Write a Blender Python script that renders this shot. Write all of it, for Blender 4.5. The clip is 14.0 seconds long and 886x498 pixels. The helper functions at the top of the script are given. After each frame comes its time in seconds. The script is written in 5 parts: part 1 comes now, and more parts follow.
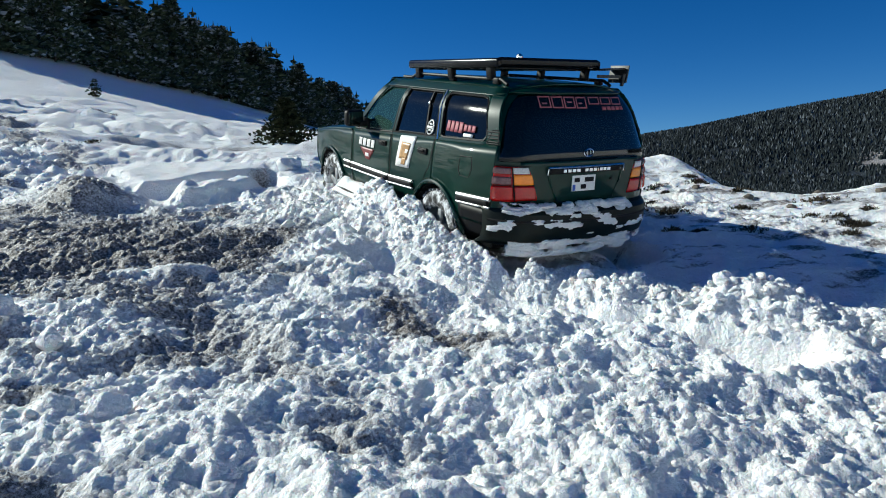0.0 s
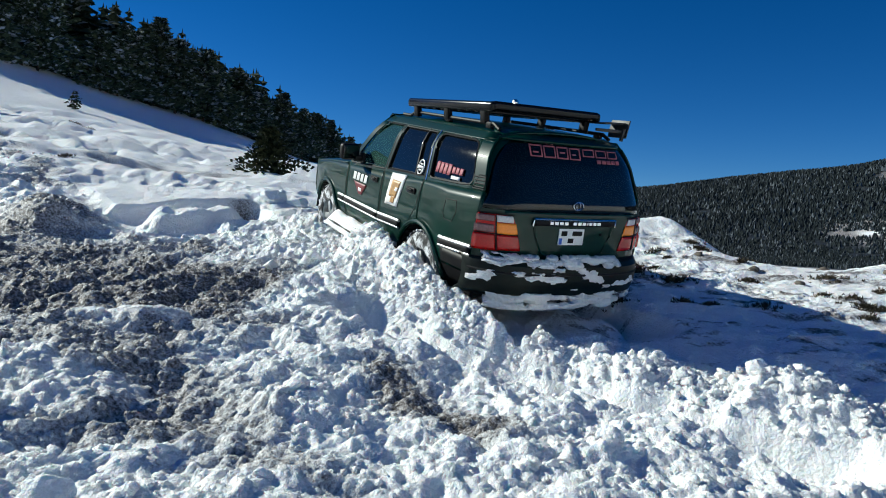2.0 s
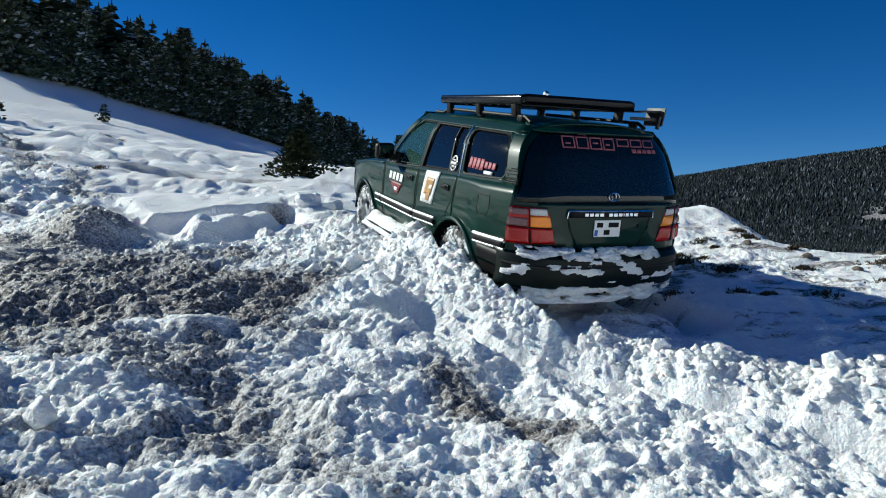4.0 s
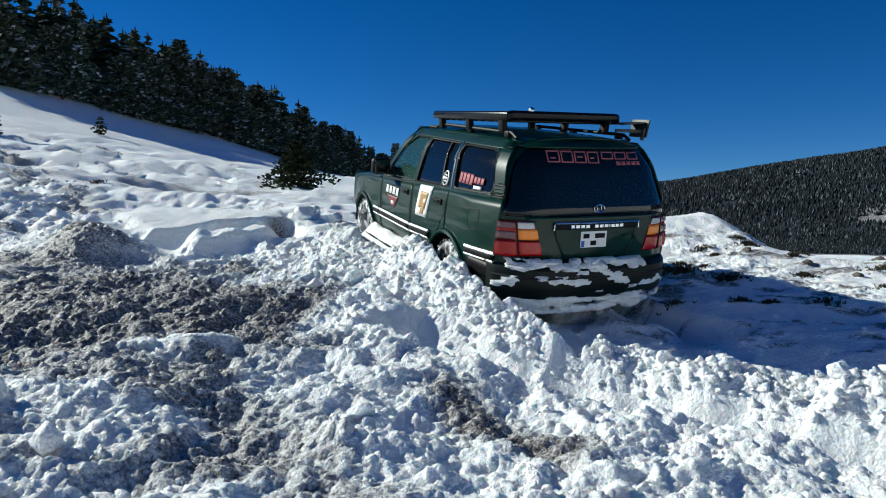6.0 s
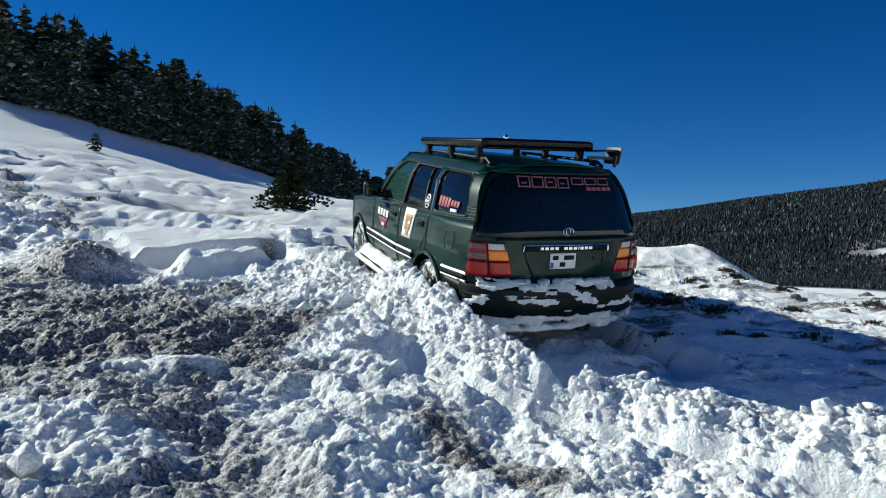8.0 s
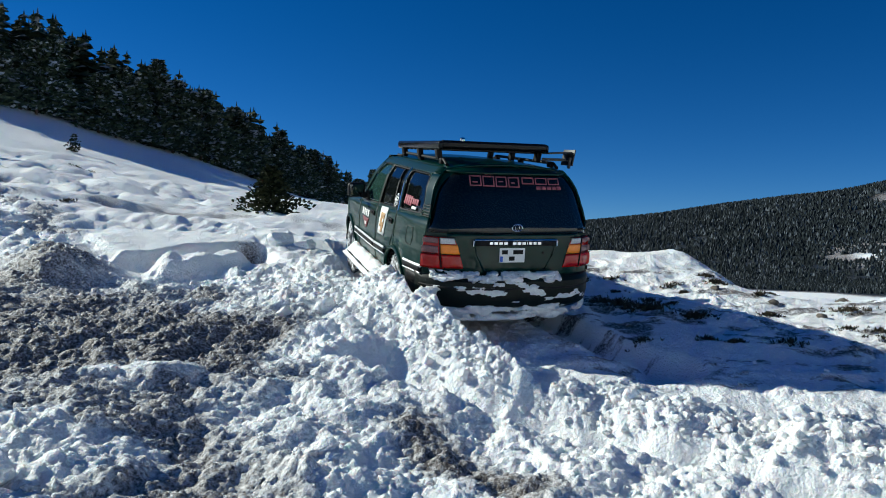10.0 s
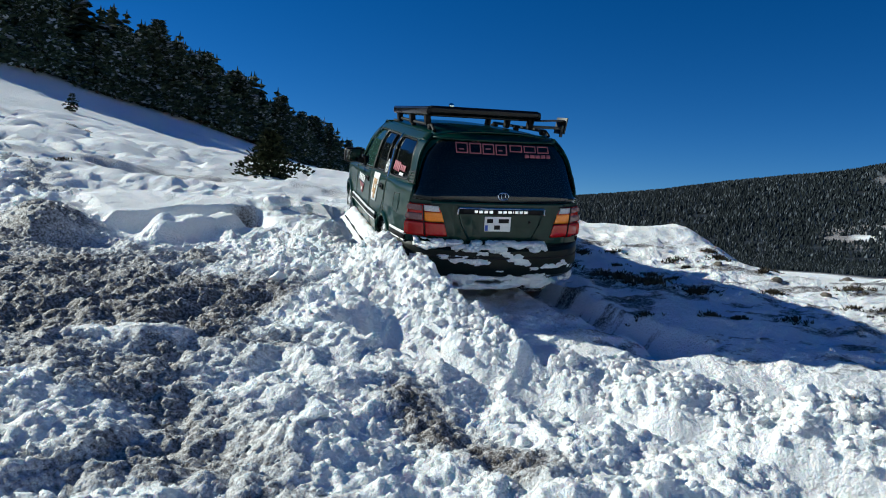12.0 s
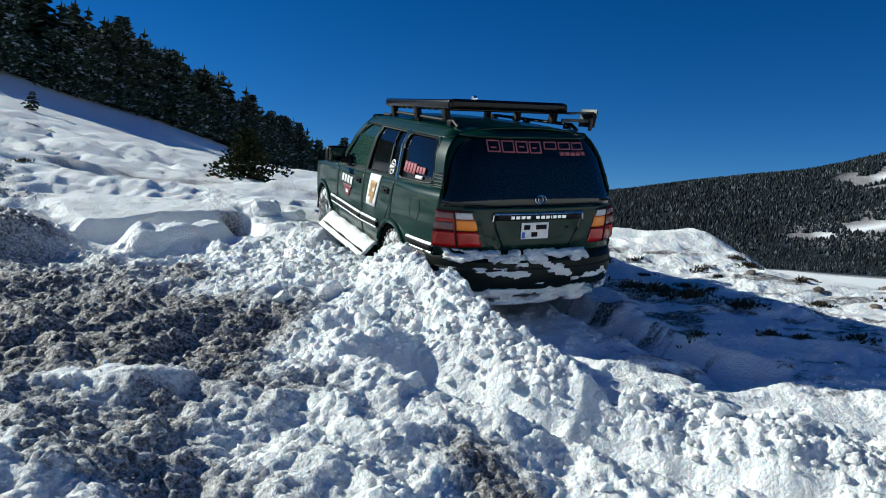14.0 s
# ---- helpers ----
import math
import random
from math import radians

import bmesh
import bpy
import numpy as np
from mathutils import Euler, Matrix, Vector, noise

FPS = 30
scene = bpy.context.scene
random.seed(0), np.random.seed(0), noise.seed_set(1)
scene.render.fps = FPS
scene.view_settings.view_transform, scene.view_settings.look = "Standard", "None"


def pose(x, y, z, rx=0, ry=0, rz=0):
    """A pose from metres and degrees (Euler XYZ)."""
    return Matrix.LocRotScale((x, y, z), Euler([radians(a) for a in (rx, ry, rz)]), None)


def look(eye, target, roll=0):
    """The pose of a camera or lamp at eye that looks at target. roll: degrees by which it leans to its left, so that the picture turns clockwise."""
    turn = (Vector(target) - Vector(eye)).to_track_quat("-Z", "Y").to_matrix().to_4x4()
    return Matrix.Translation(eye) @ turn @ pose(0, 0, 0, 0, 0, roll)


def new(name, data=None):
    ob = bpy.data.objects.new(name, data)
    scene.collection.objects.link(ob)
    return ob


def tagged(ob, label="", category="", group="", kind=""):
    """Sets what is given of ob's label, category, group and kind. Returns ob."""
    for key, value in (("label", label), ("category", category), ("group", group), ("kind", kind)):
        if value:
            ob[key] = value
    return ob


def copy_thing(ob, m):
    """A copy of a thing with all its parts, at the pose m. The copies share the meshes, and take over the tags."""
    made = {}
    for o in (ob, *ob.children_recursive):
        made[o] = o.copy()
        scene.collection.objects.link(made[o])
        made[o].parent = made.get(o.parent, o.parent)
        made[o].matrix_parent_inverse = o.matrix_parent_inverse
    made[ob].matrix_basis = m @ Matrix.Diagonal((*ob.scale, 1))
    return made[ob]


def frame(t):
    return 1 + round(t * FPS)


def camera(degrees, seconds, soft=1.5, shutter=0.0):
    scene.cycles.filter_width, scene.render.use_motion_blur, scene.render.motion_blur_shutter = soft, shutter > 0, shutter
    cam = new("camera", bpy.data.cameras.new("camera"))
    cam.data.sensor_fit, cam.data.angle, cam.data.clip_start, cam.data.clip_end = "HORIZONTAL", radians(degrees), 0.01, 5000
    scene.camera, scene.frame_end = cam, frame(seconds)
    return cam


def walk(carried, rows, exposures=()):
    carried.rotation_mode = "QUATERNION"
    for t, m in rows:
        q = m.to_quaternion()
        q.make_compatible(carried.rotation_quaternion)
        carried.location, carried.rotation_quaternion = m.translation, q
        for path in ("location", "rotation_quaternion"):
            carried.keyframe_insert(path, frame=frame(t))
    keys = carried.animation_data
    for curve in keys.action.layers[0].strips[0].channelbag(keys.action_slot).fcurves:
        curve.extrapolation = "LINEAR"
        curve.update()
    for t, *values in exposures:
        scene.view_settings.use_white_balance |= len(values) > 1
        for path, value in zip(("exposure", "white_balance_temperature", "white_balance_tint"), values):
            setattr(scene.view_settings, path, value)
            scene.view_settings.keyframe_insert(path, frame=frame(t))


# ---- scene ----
cam = camera(64.3, 14.0, soft=1.0)
PATH = [
    (0, (0.304, -0.242, 1.417), (0.321, 1.749, 1.229), -1.33),
    (0.5, (0.187, -0.128, 1.431), (0.368, 1.858, 1.276), 1.17),
    (1, (0.055, 0.009, 1.478), (0.175, 2.004, 1.417), 1.02),
    (1.5, (0.016, 0.142, 1.494), (0.060, 2.139, 1.383), 0.31),
    (2, (0.057, 0.337, 1.518), (0.152, 2.333, 1.443), 3.03),
    (2.5, (0.055, 0.399, 1.541), (0.059, 2.398, 1.503), 2.14),
    (3, (-0.049, 0.487, 1.494), (-0.056, 2.485, 1.411), 1.68),
    (5.5, (-0.140, 0.526, 1.548), (-0.082, 2.524, 1.471), -0.14),
    (6, (-0.152, 0.519, 1.562), (-0.125, 2.518, 1.500), 0.12),
    (6.5, (-0.146, 0.516, 1.565), (-0.109, 2.516, 1.519), -0.01),
    (7, (-0.140, 0.511, 1.569), (-0.091, 2.511, 1.556), 0.93),
    (9.5, (-0.122, 0.496, 1.605), (-0.069, 2.495, 1.618), 1.81),
    (10, (-0.125, 0.505, 1.606), (-0.028, 2.503, 1.623), 1.70),
    (10.5, (-0.122, 0.504, 1.607), (-0.013, 2.501, 1.639), 1.24),
    (11, (-0.121, 0.504, 1.599), (-0.011, 2.501, 1.612), 1.93),
    (11.5, (-0.118, 0.530, 1.594), (-0.016, 2.528, 1.567), 2.82),
    (12, (-0.113, 0.689, 1.570), (-0.010, 2.685, 1.505), 3.18),
    (12.5, (-0.052, 0.955, 1.601), (-0.070, 2.953, 1.508), 4.08),
    (13, (-0.201, 1.148, 1.625), (-0.094, 3.144, 1.561), 3.59),
    (13.5, (-0.482, 1.328, 1.654), (-0.231, 3.311, 1.581), 2.68),
    (14, (-0.576, 1.587, 1.638), (-0.388, 3.577, 1.577), 2.80),
]
walk(cam, [(t, look(eye, target, roll)) for t, eye, target, roll in PATH], exposures=[(0, 0.86, 6250, -3), (14, 0.80, 6250, -3)])

# ---- light ----
SUN_AZ = 66.0      # degrees to the left of straight ahead
SUN_EL = 29.0
world = bpy.data.worlds.new("winter_sky")
scene.world = world
world.use_nodes = True
wn = world.node_tree.nodes
wl = world.node_tree.links
wn.clear()
sky = wn.new("ShaderNodeTexSky")
sky.sky_type = 'NISHITA'
sky.sun_disc = False
sky.sun_elevation = radians(SUN_EL)
sky.sun_rotation = radians(-SUN_AZ)
sky.altitude = 300.0
sky.air_density = 0.6
sky.dust_density = 0.0
sky.ozone_density = 6.0
bgn = wn.new("ShaderNodeBackground")
bgn.inputs["Strength"].default_value = 0.047
wout = wn.new("ShaderNodeOutputWorld")
deep = wn.new("ShaderNodeHueSaturation")
deep.inputs["Saturation"].default_value = 1.22
deep.inputs["Hue"].default_value = 0.508
wl.new(sky.outputs[0], deep.inputs["Color"])
wl.new(deep.outputs[0], bgn.inputs[0])
wl.new(bgn.outputs[0], wout.inputs[0])

sun_dir = Vector((-math.sin(radians(SUN_AZ)) * math.cos(radians(SUN_EL)),
                  math.cos(radians(SUN_AZ)) * math.cos(radians(SUN_EL)), math.sin(radians(SUN_EL))))
sun_data = bpy.data.lights.new("sun", 'SUN')
sun_data.energy = 3.38
sun_data.angle = radians(0.53)
sun_data.color = (1.0, 0.95, 0.88)
sun = new("sun", sun_data)
sun.matrix_world = look(sun_dir * 100, (0, 0, 0))


# ---- materials ----
def node_mat(name):
    m = bpy.data.materials.new(name)
    m.use_nodes = True
    nt = m.node_tree
    b = nt.nodes["Principled BSDF"]
    return m, nt.nodes, nt.links, b


def ramp(nodes, stops):
    r = nodes.new("ShaderNodeValToRGB")
    el = r.color_ramp.elements
    while len(el) < len(stops):
        el.new(0.5)
    for e, (p, c) in zip(el, stops):
        e.position = p
        e.color = (*c, 1.0)
    return r


def noise_tex(nodes, links, scale, detail=4.0, rough=0.6, coord=None):
    n = nodes.new("ShaderNodeTexNoise")
    n.inputs["Scale"].default_value = scale
    n.inputs["Detail"].default_value = detail
    n.inputs["Roughness"].default_value = rough
    if coord is not None:
        links.new(coord, n.inputs["Vector"])
    return n


def plain(name, col, rough=0.5, metal=0.0, vary=0.25, scale=30.0, bump=0.0, coat=0.0, spec=0.5):
    """A surface with a little uneven colour and gloss."""
    m, n, l, b = node_mat(name)
    tc = n.new("ShaderNodeTexCoord")
    tex = noise_tex(n, l, scale, 5, 0.65, tc.outputs["Object"])
    lo = tuple(c * (1 - vary) for c in col)
    hi = tuple(min(1, c * (1 + vary)) for c in col)
    r = ramp(n, [(0.3, lo), (0.7, hi)])
    l.new(tex.outputs["Fac"], r.inputs[0])
    l.new(r.outputs[0], b.inputs["Base Color"])
    mr = n.new("ShaderNodeMapRange")
    mr.inputs["To Min"].default_value = max(0.02, rough - 0.08)
    mr.inputs["To Max"].default_value = min(1, rough + 0.08)
    l.new(tex.outputs["Fac"], mr.inputs["Value"])
    l.new(mr.outputs[0], b.inputs["Roughness"])
    b.inputs["Metallic"].default_value = metal
    b.inputs["Coat Weight"].default_value = coat
    b.inputs["Specular IOR Level"].default_value = spec
    if bump:
        bp = n.new("ShaderNodeBump")
        bp.inputs["Strength"].default_value = bump
        bp.inputs["Distance"].default_value = 0.004
        l.new(tex.outputs["Fac"], bp.inputs["Height"])
        l.new(bp.outputs[0], b.inputs["Normal"])
    return m


def snow_mat(name, ground=False):
    m, n, l, b = node_mat(name)
    geo = n.new("ShaderNodeNewGeometry")
    fine = noise_tex(n, l, 42.0, 8, 0.82, geo.outputs["Position"])
    mid = noise_tex(n, l, 9.0, 5, 0.65, geo.outputs["Position"])
    white = ramp(n, [(0.25, (0.87, 0.89, 0.91)), (0.7, (0.95, 0.955, 0.96))])
    l.new(mid.outputs["Fac"], white.inputs[0])
    if ground:
        at = n.new("ShaderNodeAttribute")
        at.attribute_name = "dirt"
        soil = ramp(n, [(0.33, (0.026, 0.021, 0.019)), (0.48, (0.13, 0.112, 0.106)), (0.60, (0.56, 0.55, 0.56))])
        grit = noise_tex(n, l, 32.0, 6, 0.8, geo.outputs["Position"])
        l.new(grit.outputs["Fac"], soil.inputs[0])
        # break the edge of the soil up by the grit
        ad = n.new("ShaderNodeMath")
        ad.operation = 'ADD'
        sub = n.new("ShaderNodeMath")
        sub.operation = 'MULTIPLY_ADD'
        sub.inputs[1].default_value = 1.75
        sub.inputs[2].default_value = -0.65
        big = noise_tex(n, l, 36.0, 6, 0.75, geo.outputs["Position"])
        l.new(big.outputs["Fac"], sub.inputs[0])
        l.new(sub.outputs[0], ad.inputs[0])
        l.new(at.outputs["Fac"], ad.inputs[1])
        edge = n.new("ShaderNodeMapRange")
        edge.inputs["From Min"].default_value = 0.25
        edge.inputs["From Max"].default_value = 0.85
        l.new(ad.outputs[0], edge.inputs["Value"])
        mx = n.new("ShaderNodeMix")
        mx.data_type = 'RGBA'
        some = n.new("ShaderNodeMapRange")
        some.inputs["From Min"].default_value = 0.0
        some.inputs["From Max"].default_value = 0.18
        l.new(at.outputs["Fac"], some.inputs["Value"])
        both = n.new("ShaderNodeMath")
        both.operation = 'MULTIPLY'
        l.new(edge.outputs[0], both.inputs[0])
        l.new(some.outputs[0], both.inputs[1])
        l.new(both.outputs[0], mx.inputs["Factor"])
        l.new(white.outputs[0], mx.inputs["A"])
        l.new(soil.outputs[0], mx.inputs["B"])
        # ground of the far woods, near-black to blue-grey by noise
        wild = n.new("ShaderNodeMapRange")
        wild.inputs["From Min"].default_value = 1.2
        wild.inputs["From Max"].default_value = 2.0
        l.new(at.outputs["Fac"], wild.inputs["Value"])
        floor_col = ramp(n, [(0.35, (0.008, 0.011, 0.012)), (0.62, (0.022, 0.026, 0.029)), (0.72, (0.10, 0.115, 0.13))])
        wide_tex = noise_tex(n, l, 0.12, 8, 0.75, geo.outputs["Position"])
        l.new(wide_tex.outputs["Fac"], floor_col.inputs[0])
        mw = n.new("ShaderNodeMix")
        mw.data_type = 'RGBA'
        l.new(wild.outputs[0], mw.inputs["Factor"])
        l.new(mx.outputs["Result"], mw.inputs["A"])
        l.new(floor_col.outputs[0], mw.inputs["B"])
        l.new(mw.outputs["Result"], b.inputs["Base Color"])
    else:
        l.new(white.outputs[0], b.inputs["Base Color"])
    b.inputs["Roughness"].default_value = 0.62
    b.inputs["Specular IOR Level"].default_value = 0.35
    b.inputs["Subsurface Weight"].default_value = 0.45
    b.inputs["Subsurface Radius"].default_value = (0.8, 1.0, 1.2)
    b.inputs["Subsurface Scale"].default_value = 0.026
    grains = n.new("ShaderNodeTexVoronoi")
    grains.feature = 'SMOOTH_F1'
    grains.inputs["Scale"].default_value = 34.0
    grains.inputs["Detail"].default_value = 2.0
    grains.inputs["Roughness"].default_value = 0.6
    grains.inputs["Smoothness"].default_value = 0.35
    l.new(geo.outputs["Position"], grains.inputs["Vector"])
    bg = n.new("ShaderNodeBump")
    bg.invert = True
    bg.inputs["Strength"].default_value = 0.50
    bg.inputs["Distance"].default_value = 0.034
    l.new(grains.outputs["Distance"], bg.inputs["Height"])
    bp = n.new("ShaderNodeBump")
    bp.inputs["Strength"].default_value = 0.8
    bp.inputs["Distance"].default_value = 0.010
    l.new(fine.outputs["Fac"], bp.inputs["Height"])
    wave = noise_tex(n, l, 7.0, 6, 0.7, geo.outputs["Position"])
    bw = n.new("ShaderNodeBump")
    bw.inputs["Strength"].default_value = 0.25
    bw.inputs["Distance"].default_value = 0.07
    l.new(wave.outputs["Fac"], bw.inputs["Height"])
    l.new(bw.outputs[0], bg.inputs["Normal"])
    l.new(bg.outputs[0], bp.inputs["Normal"])
    if ground:
        # wind-drawn ripples of the drifts
        mp = n.new("ShaderNodeMapping")
        mp.inputs["Scale"].default_value = (0.45, 1.6, 1.0)
        mp.inputs["Rotation"].default_value = (0, 0, 0.25)
        l.new(geo.outputs["Position"], mp.inputs["Vector"])
        rip = noise_tex(n, l, 1.0, 6, 0.62, mp.outputs[0])
        br = n.new("ShaderNodeBump")
        br.inputs["Strength"].default_value = 0.35
        br.inputs["Distance"].default_value = 0.28
        l.new(rip.outputs["Fac"], br.inputs["Height"])
        l.new(br.outputs[0], bw.inputs["Normal"])
    l.new(bp.outputs[0], b.inputs["Normal"])
    return m


SNOW = snow_mat("trodden_snow", True)
SNOW_CLEAN = snow_mat("packed_snow")


# ---- terrain ----
def hashed(ix, iy, k):
    h = (ix.astype(np.int64) * 374761393 + iy.astype(np.int64) * 668265263 + k * 974711) & 0xffffffff
    h = ((h ^ (h >> 13)) * 1274126177) & 0xffffffff
    h = ((h ^ (h >> 16)) * 2246822519) & 0xffffffff
    return ((h ^ (h >> 15)) & 0xffffff) / float(0x1000000)


def vnoise(x, y, k=0):
    ix, iy = np.floor(x), np.floor(y)
    u, v = x - ix, y - iy
    u, v = u * u * u * (u * (u * 6 - 15) + 10), v * v * v * (v * (v * 6 - 15) + 10)
    a, b = hashed(ix, iy, k), hashed(ix + 1, iy, k)
    c, d = hashed(ix, iy + 1, k), hashed(ix + 1, iy + 1, k)
    return (a * (1 - u) + b * u) * (1 - v) + (c * (1 - u) + d * u) * v * 1.0 - 0.5


def fbm(x, y, k=0, octaves=4, gain=0.5):
    out, amp = 0.0, 1.0
    for o in range(octaves):
        out = out + amp * vnoise(x, y, k + o)
        x, y, amp = x * 2.03 + 17.1, y * 2.03 - 9.7, amp * gain
    return out


def clods(x, y, cell, k, flat=1.0):
    """Heaped round lumps: the tallest of the lumps over each place."""
    gx, gy = x / cell, y / cell
    ix, iy = np.floor(gx), np.floor(gy)
    top = np.zeros_like(x)
    for dx in (-1, 0, 1):
        for dy in (-1, 0, 1):
            jx, jy = ix + dx, iy + dy
            cx, cy = jx + hashed(jx, jy, k), jy + hashed(jx, jy, k + 1)
            r = 0.30 + 0.55 * hashed(jx, jy, k + 2)
            s = 0.65 + 0.7 * hashed(jx, jy, k + 3)
            d2 = ((gx - cx) * s) ** 2 + ((gy - cy) / s) ** 2
            dome = np.sqrt(np.maximum(0, r * r - d2))
            tilt = (hashed(jx, jy, k + 4) - 0.5) * (gx - cx) + (hashed(jx, jy, k + 5) - 0.5) * (gy - cy)
            slab = np.minimum(dome * 1.25, r * (0.45 + 0.5 * hashed(jx, jy, k + 6)) + 0.5 * tilt)
            top = np.maximum(top, np.where(d2 < r * r, slab, 0))
    return top * cell * flat


def step(a, b, v):
    t = np.clip((v - a) / (b - a), 0, 1)
    return t * t * (3 - 2 * t)


def along(x, y, pts):
    """Distance to a bent line, side of it (+: to the right of its run) and how far along it is (0 to 1)."""
    best = np.full_like(x, 1e9)
    side, run = np.zeros_like(x), np.zeros_like(x)
    n = len(pts) - 1
    for i in range(n):
        (ax, ay), (bx, by) = pts[i], pts[i + 1]
        vx, vy = bx - ax, by - ay
        t = np.clip(((x - ax) * vx + (y - ay) * vy) / (vx * vx + vy * vy), 0, 1)
        d = np.hypot(x - ax - t * vx, y - ay - t * vy)
        s = np.sign((x - ax) * vy - (y - ay) * vx)
        near = d < best
        best, side, run = np.where(near, d, best), np.where(near, s, side), np.where(near, (i + t) / n, run)
    return best, side, run


BERM = ((-1.35, 9.7), (-0.68, 8.45), (-0.14, 7.5), (0.22, 6.85), (0.75, 6.25), (1.65, 5.62), (2.75, 4.8), (4.4, 3.8))
RUT_BACK = ((0.55, 7.6), (1.2, 6.8), (2.2, 6.15), (3.5, 5.4), (5.8, 4.5))
RUT_FRONT = ((-0.3, 6.3), (0.4, 5.72), (1.3, 5.17), (1.9, 4.68), (2.5, 4.15))
SOIL_STRIP = ((-0.08, 5.0), (0.08, 4.65), (0.35, 4.3), (0.75, 3.85))
CUT = ((-4.15, 10.2), (-3.3, 10.95), (-2.35, 11.55))


def heights(x, y):
    """Height of the ground, the soil on it and how broken the snow is."""
    # broad forms
    lean = -0.045 * np.clip(x, 0, 2.2) - 0.012 * np.minimum(x, 0) - 0.01 * np.maximum(x - 2.2, 0)
    near = 0.455 + 0.152 * (y - 4.5) + lean
    near = np.where(y > 7.6, 0.926 + (0.105 + 0.05 * step(0.5, 2.5, x)) * (y - 7.6) + lean, near)
    near = np.where(y < 2, 0.075 + 0.10 * (y - 2) + lean, near)
    yc = np.minimum(y, 150)
    xc = np.clip(x, -48, 25)
    hill = 0.762 + 0.0930 * yc + 0.0219 * xc - 0.001732 * xc * yc + 0.00354 * xc * xc - 0.000411 * yc * yc
    hill = hill + 0.02 * np.maximum(y - 150, 0) * step(0, 60, -x) - 0.05 * np.maximum(y - 150, 0) * step(60, 0, -x)
    dc, sc, rc = along(x, y, CUT)
    front = sc * dc
    inside = step(0.0, 0.10, rc) * step(1.0, 0.93, rc)
    wide = step(10.2, 12.8, y + 0.25 * np.maximum(-2 - x, 0))
    ahead = step(-0.015, 0.05, front) * inside * step(1.7, 0.8, dc)
    bank = step(0.05, -0.015, front) * inside * step(1.8, 0.9, dc)
    wide = np.clip(wide * (1 - ahead) + 0.6 * bank * (1 - wide), 0, 1)
    z = near * (1 - wide) + hill * wide
    # the ground falls away to the valley on the other side
    dist = np.hypot(x, y)
    valley = 1.30 - 0.075 * np.maximum(dist - 11, 0)
    valley = np.maximum(valley, -3.4 - 0.018 * np.maximum(dist - 45, 0))
    valley = np.maximum(valley, -16.0)
    s = step(-1.0, 6.0 + 0.05 * np.maximum(y, 0), x - 2.0 - 0.10 * (y - 12)) * step(9.5, 15, dist + 0.25 * x)
    z = z * (1 - s) + valley * s
    z = z + 0.42 * np.exp(-(((x - 4.2) / 1.3) ** 2 + ((y - 12.0) / 1.6) ** 2)) * s + 0.12 * np.exp(-(((x - 3.7) / 1.1) ** 2 + ((y - 10.9) / 0.9) ** 2))
    z = z + 0.5 * np.exp(-(((x - 8.5) / 2.0) ** 2 + ((y - 15.0) / 1.5) ** 2))
    # the shoulder breaks off beyond the knoll
    z = z - 0.5 * step(4.3, 5.4, x) * (1 - 0.5 * step(5.5, 8.5, x)) * step(9.3, 11.0, y) * step(60, 25, y)
    z = z - 0.45 * np.exp(-((x + 4) / 5) ** 2 - ((y - 26) / 9) ** 2)
    # far mountain across the valley
    az = np.degrees(np.arctan2(x, np.maximum(y, 1e-3)))
    az = np.where(y > 0, az, 90.0)
    crest = 61 + 4.6 * np.clip(az - 12, 0, 60) ** 0.86 + 22 * step(31, 40, az) + 7 * fbm(az / 9.0, az * 0 + 3.1, 40, 3) - 2.4 * np.clip(12 - az, 0, 14)
    crest = np.maximum(crest, 14)
    rise = step(520, 1400, dist) * step(-14, 6, az)
    z = z + (crest + 16) * rise
    # waves and hollows of the drifted snow
    far = step(10, 14, dist)
    z = z + far * (0.30 * fbm(x / 5.5, y / 3.0, 3, 4) + 0.20 * fbm(x / 1.9, y / 0.8, 9, 4) * (0.25 + 0.75 * step(2, -2, x))) * step(400, 30, dist)
    close = step(15.0, 11.5, np.hypot(x - 0.0, y - 3.0))
    right = step(1.9, 2.9, x + 0.72 * (y - 6.0))
    top = step(0.08, -0.05, front) * step(0.0, 0.1, rc) * step(1.0, 0.93, rc) * step(2.5, 1.5, dc)
    z = z + close * (1 - 0.5 * right) * (1 - 0.85 * top) * (0.20 * fbm(x / 1.1, y / 1.1, 21, 4) + 0.07 * (0.5 - np.abs(fbm(x / 0.45, y / 0.45, 24, 3)) * 2))

    left = step(-4.0, -5.2, x + 0.12 * (y - 10)) * step(19, 13, y) * step(-9.5, -7.5, x)
    rough = np.maximum(close * step(12.0, 10.4, y - 0.25 * np.minimum(x, 0)), 0.9 * left)
    # the track right of the berm is packed and the shoulder behind it undisturbed
    right = step(1.9, 2.9, x + 0.72 * (y - 6.0))
    rough = rough * (1 - right * (0.40 + 0.4 * step(-0.1, 0.2, fbm(x / 0.9, y / 0.9, 130, 3))))

    d, side, run = along(x, y, BERM)
    z = z + (0.05 + 0.30 * step(0.72, 0.38, run) * (0.35 + 0.65 * step(0.08, 0.34, run))) * np.exp(-(d / 0.27) ** 2) * step(1.0, 0.85, run)
    rough = rough + 0.5 * np.exp(-(d / 0.35) ** 2)
    db, _, rb = along(x, y, RUT_BACK)
    z = z - 0.12 * np.exp(-(db / 0.42) ** 2)
    rough = rough * (1 - 0.75 * np.exp(-(db / 0.40) ** 2))
